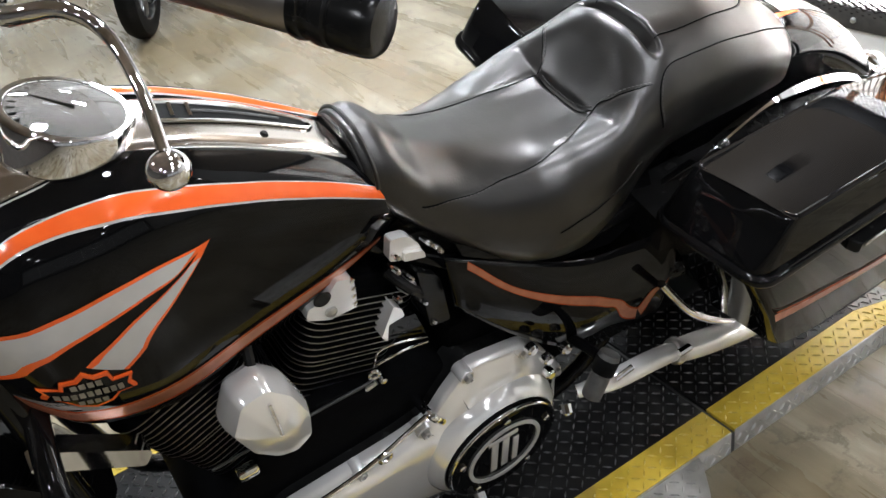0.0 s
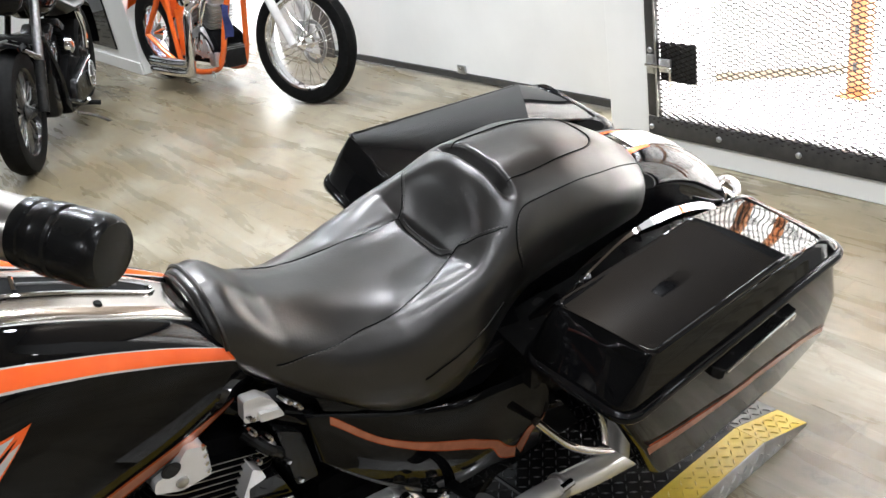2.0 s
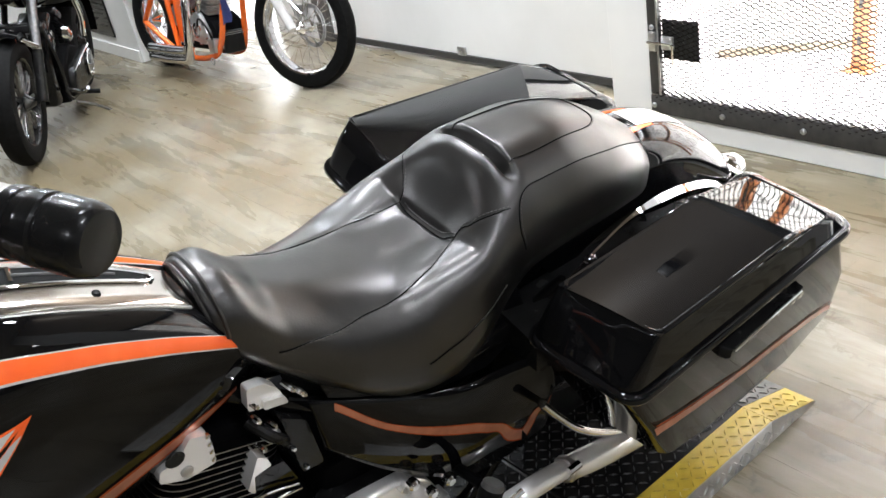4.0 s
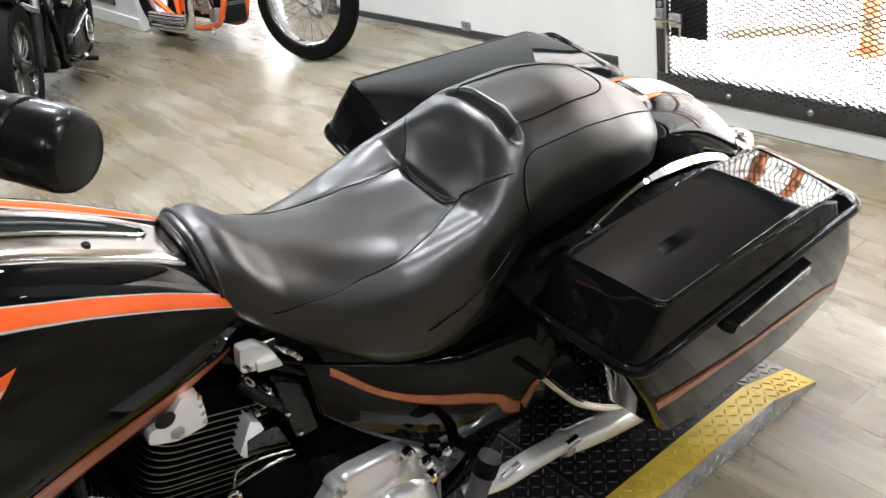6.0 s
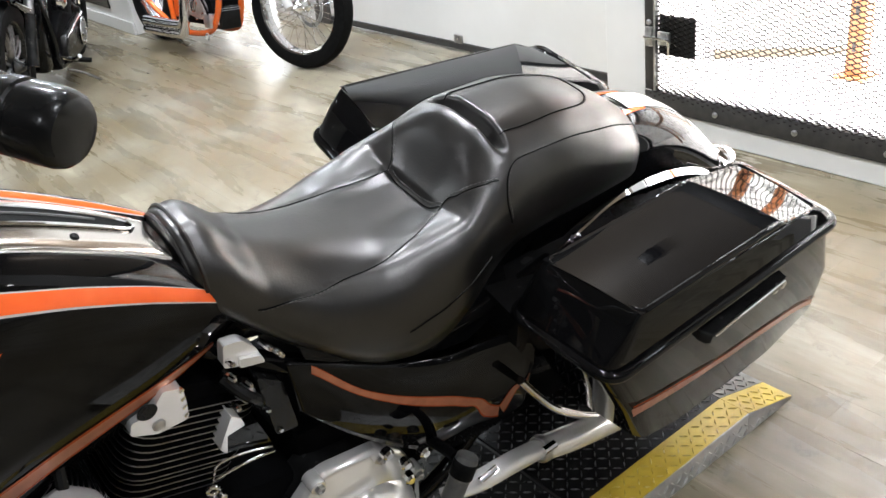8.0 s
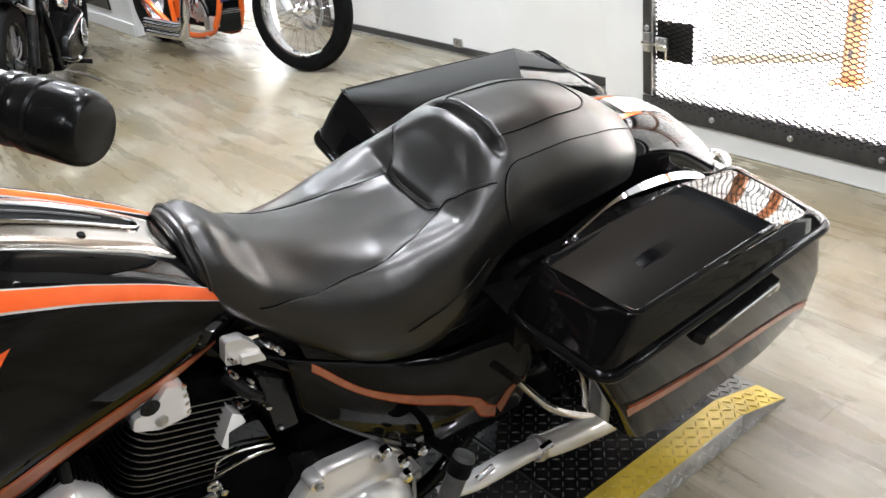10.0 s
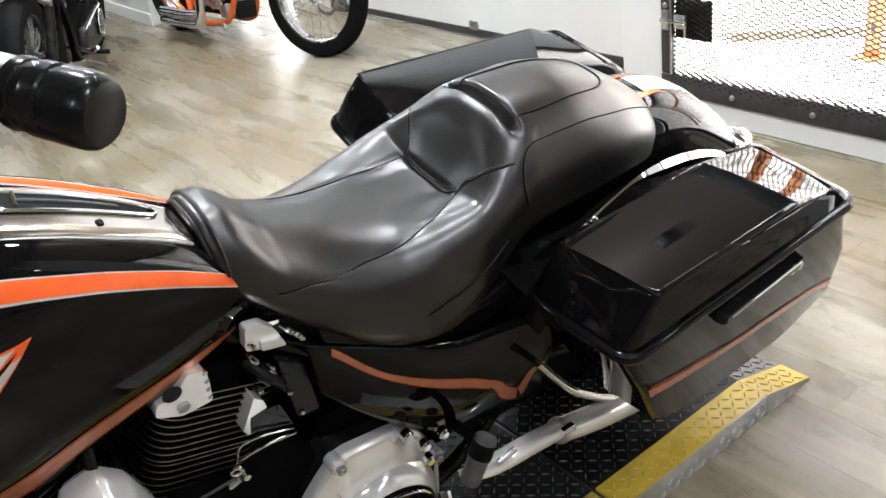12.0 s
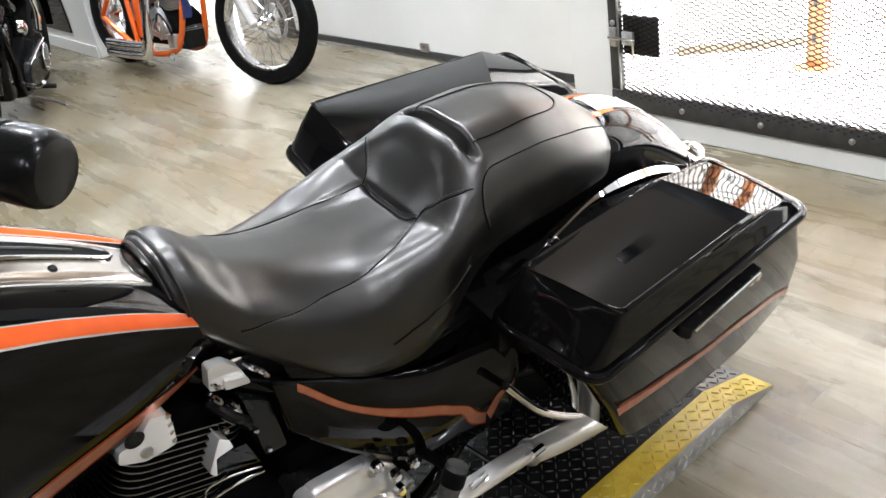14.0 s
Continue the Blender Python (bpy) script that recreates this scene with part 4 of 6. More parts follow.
    # raised badge of plain shapes
    spot = lambda p, q, lift: tank_point(-1.133 + 0.049 * p, 189.6 - 8.3 * q - 0.7 * p, lift)

    def plaque(name, k, lift, mat, parent, label=""):
        shape = [(-1, 0.34), (-0.58, 0.36), (-0.52, 0.74), (-0.2, 0.72), (0, 0.96), (0.2, 0.72), (0.52, 0.74), (0.58, 0.36), (1, 0.34), (0.9, 0.0), (1, -0.34), (0.6, -0.36), (0.38, -0.74), (0, -1), (-0.38, -0.74), (-0.6, -0.36), (-1, -0.34), (-0.9, 0.0)]
        rings = [[spot(p * f * (1 - 0.8 * k), q * f * (1 - 1.3 * k), lift) for p, q in shape] for f in (1.0, 0.66, 0.33, 0.02)]
        rim = [spot(p * (1 - 0.8 * k) * 1.01, q * (1 - 1.3 * k) * 1.01, 0.0) for p, q in shape]
        return part(name, loft([rim, *rings]), mat, parent, label, smooth=False)

    badge = plaque("badge", 0.0, 0.0032, ORANGE, body, "orange and black tank badge")
    plaque("badge_field", 0.13, 0.0040, BLACK_PAINT, badge)
    for count, q, half, high in ((4, 0.46, 0.36, 0.13), (9, 0.0, 0.76, 0.15), (4, -0.46, 0.34, 0.13)):
        for n in range(count):
            p0 = -half + 2 * half * n / count
            p1 = p0 + 1.45 * half / count
            part("badge_bar", loft([[spot(p0, q + d, 0.0050), spot(p1, q + d, 0.0050)] for d in (high, -high)], closed=False), BADGE_GREY, badge, smooth=False)
    # chrome console with louvred insert
    rows = []
    for i in range(41):
        x = -1.15 + 0.425 * i / 40
        half = 0.056 + 0.010 * step(-1.0, -1.1, x) - 0.012 * step(-0.85, -0.725, x)
        top = curve(TANK_TOP, x)
        rows.append([(x, y, z) for y, z in [(half * math.cos(a), top - 0.017 + 0.021 * max(0, math.sin(a)) ** 0.45) for a in (math.pi * k / 20 for k in range(21))]])
    console = part("console", loft(rows, closed=False), CONSOLE_CHROME, body, "chrome tank console", sharp=60)
    for s in (-1, 1):
        part("console_edge", tube([(-1.13 + 0.4 * t, s * (0.0565 + 0.010 * step(-1.0, -1.1, -1.13 + 0.4 * t) - 0.012 * step(-0.85, -0.725, -1.13 + 0.4 * t)), curve(TANK_TOP, -1.13 + 0.4 * t) - 0.009) for t in np.linspace(0, 1, 14)], 0.0028, 8), SILVER_PAINT, console)
    zt = lambda x: curve(TANK_TOP, x) + 0.0045
    part("insert", loft([[(x, y, zt(x) + h) for y, h in ((-0.018 * n, -0.003), (-0.017 * n, 0.003), (0.017 * n, 0.003), (0.018 * n, -0.003))] for x in np.linspace(-0.945, -0.762, 16) for n in (1.0 - 0.5 * step(-0.86, -0.75, x),)]), RUBBER, console, "black ribbed insert")
    part("rib", tube([(x, 0.002, zt(x) + 0.0032) for x in np.linspace(-0.90, -0.795, 8)], 0.0022, 6), RUBBER_GREY, console)
    for x in (-0.925, -0.905):
        part("insert_bar", tube([(x, -0.013, zt(x) + 0.0045), (x + 0.004, 0.013, zt(x) + 0.0045)], 0.0028, 8), CHROME, console)
    loop = [(-0.952, 0.0), (-0.948, -0.013), (-0.935, -0.0195), (-0.88, -0.0185), (-0.82, -0.0155), (-0.772, -0.011), (-0.757, -0.006), (-0.754, 0.0)]
    loop = loop + [(x, -y) for x, y in loop[-2::-1]]
    part("insert_frame", tube([(x, y, zt(x) + 0.0025) for x, y in smooth_path(loop, 3)], 0.0026, 8, smooth=False), CHROME, console, "chrome rim of the insert")
    part("screw", lathe([(0.006, 0), (0.004, 0.003)], (-0.83, -0.035, zt(-0.83) - 0.003), (0.4, -0.2, 0.9), 12), BLACK_TRIM, console)
    # speedometer
    c, ax = Vector((-1.035, 0.0, 1.012)), Vector((0.36, 0, 0.93))
    gauge = part("speedometer", lathe([(0.072, -0.03), (0.072, 0.012), (0.068, 0.018), (0.062, 0.018), (0.0615, 0.012), (0.001, 0.011)], c, ax, 48), CHROME, body, "round speedometer with chrome bezel")
    part("dial", lathe([(0.0605, 0.0125), (0.001, 0.0127)], c, ax, 48), DIAL, gauge, "pale dial face")
    part("glass", lathe([(0.0612, 0.0165), (0.04, 0.0215), (0.02, 0.0235), (0.001, 0.024)], c, ax, 40), GLASS, gauge).visible_shadow = False
    side = ax.cross(Vector((0, 1, 0)))
    for k in range(21):
        a = radians(-120 + 12 * k)
        d = side * math.cos(a) + Vector((0, 1, 0)) * math.sin(a)
        part("tick", tube([c + ax * 0.0132 + d * 0.048, c + ax * 0.0132 + d * 0.056], 0.0008, 4, smooth=False), BLACK_TRIM, gauge)
    part("needle", tube([c + ax * 0.014 - side * 0.008, c + ax * 0.014 + side * 0.03 + Vector((0, 0.03, 0))], [0.0018, 0.0006], 6, smooth=False), BLACK_TRIM, gauge)
    return body


tank()


# engine
part("crankcase", prism(hull_outline([(-0.98, 0.27, 0.11), (-0.62, 0.27, 0.12), (-0.85, 0.36, 0.11)]), 0.12, -0.13, 0.02), CRINKLE, bike, "black engine crankcase")
part("gearbox", box(-0.62, -0.30, -0.12, 0.12, 0.18, 0.47, 0.03), CRINKLE, bike, "black gearbox case")
part("battery_box", box(-0.56, -0.28, -0.115, 0.115, 0.45, 0.64, 0.02), CRINKLE, bike, "black battery box")
CRANK = (-0.89, 0.26)


def cylinder(tilt, name_label):
    """Finned barrel, head and rocker box leaning by tilt degrees to the rear."""
    m = pose(CRANK[0], 0, CRANK[1], 0, tilt, 0)
    barrel = part("cylinder", loft([round_poly([(-0.06, -0.07, h), (0.06, -0.07, h), (0.06, 0.07, h), (-0.06, 0.07, h)], 0.03, 4) for h in (0.10, 0.37)]), CRINKLE, bike, name_label)
    barrel.matrix_basis = m
    fin = None
    for k in range(21):
        h = 0.14 + 0.0128 * k
        if fin is None or k == 11:
            w, d = (0.096, 0.102) if k < 11 else (0.100, 0.106)
            ring = lambda z, g=0.0: round_poly([(-w + g, -d + g, z), (w - g, -d + g, z), (w - g, d - g, z), (-w + g, d - g, z)], 0.045, 6)
            bm = loft([ring(-0.0022, 0.001), ring(-0.0012), ring(0.0012), ring(0.0022, 0.001)])
            fin = part("fin", bm, [CRINKLE, FIN_EDGE], barrel)
            for p in fin.data.polygons:
                p.material_index = 1 if abs(p.normal.z) < 0.5 and abs(p.center.z) < 0.001 else 0
        else:
            f = new("fin", fin.data)
            f.parent = barrel
            fin = f
        fin.location = (0, 0, h)
    part("rocker_box", loft([round_poly([(-w, -d, h), (w, -d, h), (w, d, h), (-w, d, h)], 0.03, 5) for w, d, h in ((0.085, 0.085, 0.365), (0.088, 0.09, 0.372), (0.088, 0.09, 0.40), (0.08, 0.08, 0.418), (0.05, 0.05, 0.426))]), CRINKLE, barrel)
    return barrel


cylinder(22, "black finned rear cylinder")
cylinder(-23, "black finned front cylinder")

part("frame_backbone", tube([(-0.84, 0, 0.73), (-0.70, 0, 0.70), (-0.52, 0, 0.64)], [0.05, 0.055, 0.05], 16), BLACK_TRIM, bike, "black frame backbone")
# polished brackets on the heads
for dx, dz in ((0.0, 0.0), (-0.245, 0.0)):
    brk = part("head_bracket", loft([round_poly([(x + dx, y, z + dz) for x, z in ((-0.85, 0.655), (-0.815, 0.634), (-0.772, 0.634), (-0.77, 0.66), (-0.772, 0.695), (-0.797, 0.706), (-0.818, 0.678), (-0.845, 0.676))], 0.005, 3) for y in (-0.096, -0.112, -0.115)]), WHITENED_CHROME, bike, "chrome head bracket")
    part("bolt", lathe([(0.009, 0), (0.009, 0.004), (0.006, 0.006), (0.0, 0.006)], (-0.812 + dx, -0.115, 0.652 + dz), (0, -1, 0), 12), STEEL, brk)
    part("slot", lathe([(0.014, 0), (0.013, 0.001), (0.0, 0.001)], (-0.822 + dx, -0.1152, 0.684 + dz), (0, -1, 0), 16), BLACK_TRIM, brk)
    for k in range(4):
        part("bolt", lathe([(0.004, 0), (0.004, 0.005), (0.0, 0.006)], (-0.775 + dx, -0.112, 0.645 + 0.016 * k + dz), (0.2, -1, 0), 8), CHROME, brk)

# horn cover between the cylinders
HORN_EDGE = ((-1.012, 0.578), (-0.988, 0.64), (-0.943, 0.65), (-0.908, 0.61), (-0.884, 0.535), (-0.888, 0.475), (-0.918, 0.452), (-0.95, 0.463), (-0.988, 0.51))
horn_ring = lambda k, y, lean=0.0: round_poly([(-0.946 + k * (x + 0.946), y - lean * max(0.0, 1 - abs((z - 0.56) - 0.35 * (x + 0.946)) / 0.06), 0.557 + k * (z - 0.557)) for x, z in HORN_EDGE], 0.010 * k, 4)
horn = part("horn_cover", loft([horn_ring(0.9, -0.12), horn_ring(0.98, -0.13), horn_ring(1.0, -0.142), horn_ring(0.97, -0.158), horn_ring(0.86, -0.176, 0.004), horn_ring(0.5, -0.189, 0.004), horn_ring(0.08, -0.196)]), WHITENED_CHROME, bike, "rounded chrome horn cover", sharp=24)
part("horn_ridge", tube([(-0.948, -0.186, 0.622), (-0.946, -0.195, 0.59), (-0.944, -0.198, 0.56)], 0.0028, 8), CHROME, horn)
part("horn_stay", tube([(-0.945, -0.13, 0.64), (-0.93, -0.09, 0.70), (-0.91, -0.05, 0.72)], 0.008, 8), BLACK_TRIM, horn)

# primary chain case with derby cover
DERBY = (-0.567, 0.197)
CASE_EDGE = ((-0.43, 0.03), (-0.395, 0.13), (-0.405, 0.26), (-0.44, 0.345), (-0.49, 0.40), (-0.61, 0.425), (-0.655, 0.375), (-0.685, 0.33), (-0.74, 0.318), (-0.97, 0.305), (-1.03, 0.24), (-0.99, 0.14), (-0.75, 0.06), (-0.60, 0.01))
case_ring = lambda k, y, r=0.022: round_poly([(-0.60 + k * (x + 0.60), y, 0.21 + k * (z - 0.21)) for x, z in CASE_EDGE], r, 5)
case = part("primary_cover", loft([case_ring(1.0, -0.148), case_ring(1.0, -0.162), case_ring(0.992, -0.168), case_ring(0.972, -0.172), case_ring(0.93, -0.166), case_ring(0.90, -0.168), case_ring(0.82, -0.182), case_ring(0.6, -0.19)]), WHITENED_CHROME, bike, "chrome primary chain cover", sharp=50)
part("gasket", loft([case_ring(0.975, -0.10), case_ring(0.975, -0.147)]), BLACK_TRIM, case)
dome = part("clutch_dome", lathe([(0.150, 0.165), (0.146, 0.185), (0.134, 0.205), (0.122, 0.214)], (DERBY[0], 0, DERBY[1]), (0, -1, 0), 56, caps=False), WHITENED_CHROME, case)
derby = part("derby_cover", lathe([(0.118, 0.212), (0.118, 0.223), (0.114, 0.227), (0.0, 0.228)], (DERBY[0], 0, DERBY[1]), (0, -1, 0), 56), BLACK_PAINT, case, "round black and chrome derby cover")
part("derby_rim", torus((DERBY[0], -0.224, DERBY[1]), (0, 1, 0), 0.1165, 0.0032, 56, 8), CHROME, derby)
part("derby_ring", lathe([(0.080, 0.2285), (0.080, 0.2315), (0.072, 0.2315), (0.072, 0.2285)], (DERBY[0], 0, DERBY[1]), (0, -1, 0), 56, caps=False), WHITE_STRIPE, derby)
for k in range(5):
    a = radians(90 + 72 * k)
    part("bolt", lathe([(0.0075, 0.226), (0.0075, 0.231), (0.005, 0.233), (0.001, 0.233)], (DERBY[0] + 0.098 * math.cos(a), 0, DERBY[1] + 0.098 * math.sin(a)), (0, -1, 0), 12), CHROME, derby)
for x0, x1, z0, z1 in ((-0.030, -0.016, -0.045, 0.045), (-0.006, 0.008, -0.045, 0.045), (-0.038, 0.026, 0.045, 0.056), (0.018, 0.030, -0.045, 0.03)):
    part("emblem_bar", box(DERBY[0] + x0, DERBY[0] + x1, -0.2305, -0.228, DERBY[1] + z0, DERBY[1] + z1, 0.0006), WHITE_STRIPE, derby)
for x, z in ((-0.498, 0.388), (-0.618, 0.41), (-0.705, 0.318), (-0.416, 0.27), (-0.83, 0.304), (-0.98, 0.288), (-0.80, 0.088), (-0.96, 0.15), (-0.44, 0.06)):
    boss = part("bolt_boss", lathe([(0.014, 0.15), (0.014, 0.176), (0.013, 0.179), (0.0, 0.179)], (x, 0, z), (0, -1, 0), 14), WHITENED_CHROME, case)
    part("bolt", lathe([(0.009, 0.178), (0.009, 0.186), (0.006, 0.188), (0.004, 0.184), (0.0, 0.184)], (x, 0, z), (0, -1, 0), 6), STEEL, boss)
# black block shaped for a dark reflection in the chrome cover
part("dark_reflection_block", box(-0.475, -0.425, -0.186, -0.160, 0.225, 0.285, 0.006), BLACK_TRIM, case)
part("shift_rod", tube([(-1.15, -0.19, 0.30), (-0.86, -0.19, 0.325), (-0.70, -0.188, 0.385)], 0.0045, 8), CHROME, bike, "chrome shift rod")
shifter = part("shift_lever", tube([(-0.70, -0.13, 0.37), (-0.70, -0.19, 0.385), (-0.68, -0.195, 0.355)], 0.008, 10), CHROME, bike)
part("pivot", torus((-0.79, -0.192, 0.338), (0, 1, 0), 0.011, 0.004, 16, 8), CHROME, shifter)


# pieces round the intake and the frame
inlet = part("intake_cover", loft([round_poly([(-0.712, y, 0.690), (-0.694, y, 0.682), (-0.654, y, 0.672), (-0.662, y, 0.70), (-0.682, y, 0.726), (-0.708, y, 0.732)], 0.006, 3) for y in (-0.096, -0.108, -0.112)]), WHITENED_CHROME, bike, "polished intake cover")
part("step", loft([round_poly([(-0.692, y, 0.684), (-0.654, y, 0.672), (-0.658, y, 0.688), (-0.69, y, 0.70)], 0.004, 2) for y in (-0.108, -0.119)]), WHITENED_CHROME, inlet)
coil = part("coil_cover", loft([round_poly([(-0.671, y, 0.650), (-0.632, y, 0.618), (-0.612, y, 0.500), (-0.650, y, 0.506)], 0.008, 3) for y in (-0.06, -0.112, -0.12)]), BLACK_TRIM, bike, "satin black coil cover")
part("clip", box(-0.604, -0.598, -0.128, -0.12, 0.565, 0.60, 0.002), STEEL, coil)
tapp = part("lifter_block", loft([round_poly([(-0.731, y, 0.572), (-0.678, y, 0.560), (-0.660, y, 0.500), (-0.732, y, 0.533)], 0.004, 3) for y in (-0.07, -0.118, -0.121)]), BLACK_PAINT, bike, "glossy black lifter block with chrome bolts")
part("bracket", loft([round_poly([(-0.742, y, 0.550), (-0.718, y, 0.608), (-0.704, y, 0.594), (-0.700, y, 0.575), (-0.728, y, 0.572), (-0.732, y, 0.535)], 0.003, 2) for y in (-0.10, -0.126)]), WHITENED_CHROME, tapp, "polished bracket")
part("spring_cup", lathe([(0.010, 0.0), (0.012, 0.004), (0.012, 0.022), (0.008, 0.026)], (-0.692, -0.105, 0.628), (0.2, -1, 0.2), 14), STEEL, tapp)
part("hose", tube([(-0.712, -0.10, 0.66), (-0.695, -0.125, 0.64), (-0.675, -0.125, 0.612), (-0.668, -0.11, 0.58)], 0.009, 10), BLACK_TRIM, tapp, "black hose")
for x, z in ((-0.721, 0.690), (-0.722, 0.66), (-0.678, 0.562), (-0.662, 0.504), (-0.722, 0.598), (-0.664, 0.683), (-0.652, 0.668), (-0.648, 0.66), (-0.70, 0.632)):
    part("bolt", lathe([(0.0048, 0.10), (0.0048, 0.124), (0.003, 0.127)], (x, 0, z), (0.15, -1, 0.1), 8), CHROME, tapp)
part("chrome_stay", tube([(-0.762, -0.128, 0.494), (-0.735, -0.132, 0.502), (-0.70, -0.13, 0.497), (-0.661, -0.128, 0.486)], 0.0022, 8), CHROME, bike, "chrome stay")
part("chrome_stay", tube([(-0.762, -0.128, 0.497), (-0.75, -0.13, 0.528), (-0.715, -0.13, 0.524), (-0.664, -0.128, 0.500)], 0.0022, 8), CHROME, bike, "chrome stay")
hook = part("cable_clamp", torus((-0.768, -0.14, 0.492), (0.3, 1, 0), 0.008, 0.0035, 16, 8), CHROME, bike, "small chrome cable clamp")
part("bolt", lathe([(0.006, 0), (0.006, 0.012), (0.003, 0.014)], (-0.758, -0.14, 0.48), (0, -1, 0), 8), CHROME, hook)
part("linkage_rod", tube([(-1.04, -0.13, 0.457), (-0.87, -0.13, 0.462), (-0.768, -0.135, 0.47)], 0.0026, 8), DARK_STEEL, bike, "thin dark linkage rod")
part("knuckle", box(-1.01, -0.975, -0.14, -0.12, 0.395, 0.42, 0.006), CHROME, bike)
part("push_rod_tube", tube([(-0.86, -0.115, 0.40), (-0.76, -0.125, 0.45)], 0.006, 8), ALLOY, bike)
part("frame_rail", tube([(-1.22, -0.10, 0.80), (-1.19, -0.13, 0.40), (-1.1, -0.14, 0.14), (-0.9, -0.14, 0.12), (-0.4, -0.14, 0.12), (-0.2, -0.13, 0.25)], 0.017, 12), BLACK_PAINT, bike, "black frame tube")
part("frame_rail", tube([(-1.22, 0.10, 0.80), (-1.19, 0.13, 0.40), (-1.1, 0.14, 0.14), (-0.9, 0.14, 0.12), (-0.4, 0.14, 0.12), (-0.2, 0.13, 0.25)], 0.017, 12), BLACK_PAINT, bike, "black frame tube")
part("seat_rail", tube([(-0.72, -0.07, 0.70), (-0.62, -0.10, 0.63), (-0.5, -0.125, 0.585), (-0.35, -0.135, 0.56), (-0.1, -0.13, 0.58)], 0.016, 12), BLACK_PAINT, bike)
part("seat_rail", tube([(-0.72, 0.07, 0.70), (-0.62, 0.10, 0.63), (-0.5, 0.125, 0.585), (-0.35, 0.135, 0.56), (-0.1, 0.13, 0.58)], 0.016, 12), BLACK_PAINT, bike)
part("neck", lathe([(0.035, 0.0), (0.035, 0.2)], (-1.31, 0, 0.76), (0.45, 0, 0.89), 20), BLACK_PAINT, bike)
part("engine_guard", tube([(-1.2, -0.10, 0.72), (-1.215, -0.22, 0.66), (-1.2, -0.33, 0.52), (-1.18, -0.33, 0.42), (-1.17, -0.22, 0.30), (-1.15, -0.13, 0.24)], 0.016, 12), BLACK_PAINT, bike, "black engine guard bar")
lug = part("guard_clamp", loft([round_poly([(-1.235, y, 0.675), (-1.20, y, 0.69), (-1.10, y, 0.60), (-1.115, y, 0.575)], 0.008, 3) for y in (-0.12, -0.15)]), CHROME, bike, "chrome clamp arm")

# side cover with copper flash
def side_skin(u, v, lift=0.0):
    """u runs from the front to the back, v from the upper to the lower edge."""
    up = [(-0.63, -0.130, 0.665), (-0.50, -0.155, 0.60), (-0.36, -0.175, 0.545), (-0.26, -0.185, 0.535), (-0.185, -0.195, 0.52)]
    lo = [(-0.62, -0.140, 0.56), (-0.52, -0.17, 0.45), (-0.42, -0.185, 0.36), (-0.33, -0.195, 0.315), (-0.208, -0.21, 0.333), (-0.195, -0.215, 0.45)]
    a = Vector([curve([(i / 4, p[k]) for i, p in enumerate(up)], u) for k in range(3)])
    b = Vector([curve([(w, p[k]) for w, p in zip((0, 0.25, 0.5, 0.75, 0.9, 1), lo)], u) for k in range(3)])
    p = a.lerp(b, v)
    p.y -= 0.022 * math.sin(math.pi * min(1, max(0, v))) * math.sin(math.pi * min(1, max(0.04, u))) + lift
    return p


cover = part("side_cover", loft([[side_skin(u, v) for v in np.linspace(0, 1, 15)] for u in np.linspace(0, 1, 33)], closed=False), BLACK_PAINT, bike, "black side cover with copper flash")
SOLID = cover.modifiers.new("thick", "SOLIDIFY")
SOLID.thickness, SOLID.offset = 0.006, 0
main_flash = [(0.067, 0.019), (0.173, 0.235), (0.281, 0.309), (0.468, 0.331), (0.60, 0.40), (0.725, 0.497), (0.815, 0.705)], [(0.06, 0.182), (0.161, 0.345), (0.302, 0.421), (0.478, 0.453), (0.60, 0.51), (0.692, 0.574), (0.826, 0.91)]
arm_flash = [(0.815, 0.705), (0.843, 0.565), (0.89, 0.58), (0.972, 0.70)], [(0.843, 0.905), (0.866, 0.66), (0.905, 0.645), (0.979, 0.75)]
for up, lo in (main_flash, arm_flash):
    up, lo = smooth_path(up, 5), smooth_path(lo, 5)
    lo = [p + (q - p) * 0.74 for p, q in zip(up, lo)]
    part("flash", loft([[side_skin(*(p + (q - p) * k), 0.0038) for k in (0.0, 0.35, 0.7, 1.0)] for p, q in zip(up, lo)], closed=False), COPPER, cover, "copper stripe with orange edge")
    for edge, other in ((up, lo), (lo, up)):
        part("flash_edge", loft([[side_skin(*(p + (q - p) * k), 0.0042) for k in (-0.06, 0.06)] for p, q in zip(edge, other)], closed=False), RUST_EDGE, cover, "orange pinstripe")
part("under_panel", loft([[(-0.60, y, 0.655), (-0.44, y - 0.01, 0.545), (-0.30, y - 0.015, 0.52), (-0.20, y - 0.01, 0.56), (-0.2, y + 0.05, 0.66), (-0.6, y + 0.05, 0.68)] for y in (-0.135, -0.12)]), BLACK_PAINT, bike)

# exhaust, foot peg, guard rail
pipe = part("exhaust_pipe", tube([(-0.40, -0.225, 0.245), (-0.34, -0.248, 0.258), (-0.26, -0.26, 0.268), (-0.16, -0.265, 0.254)], [0.013, 0.0195, 0.0205, 0.019], 20), WHITENED_CHROME, bike, "polished chrome exhaust pipe")
part("heat_shield", tube([(-0.20, -0.268, 0.264), (-0.11, -0.272, 0.236), (0.02, -0.27, 0.188), (0.07, -0.268, 0.168)], [0.024, 0.027, 0.026, 0.021], 20), WHITENED_CHROME, pipe)
clamp = part("clamp", torus((-0.195, -0.267, 0.262), (1, -0.05, -0.25), 0.0225, 0.0045, 24, 8, squash=2.0), STEEL, pipe)
part("bolt", lathe([(0.008, -0.014), (0.008, 0.014)], (-0.195, -0.285, 0.285), (1, 0, 0), 10), CHROME, clamp)
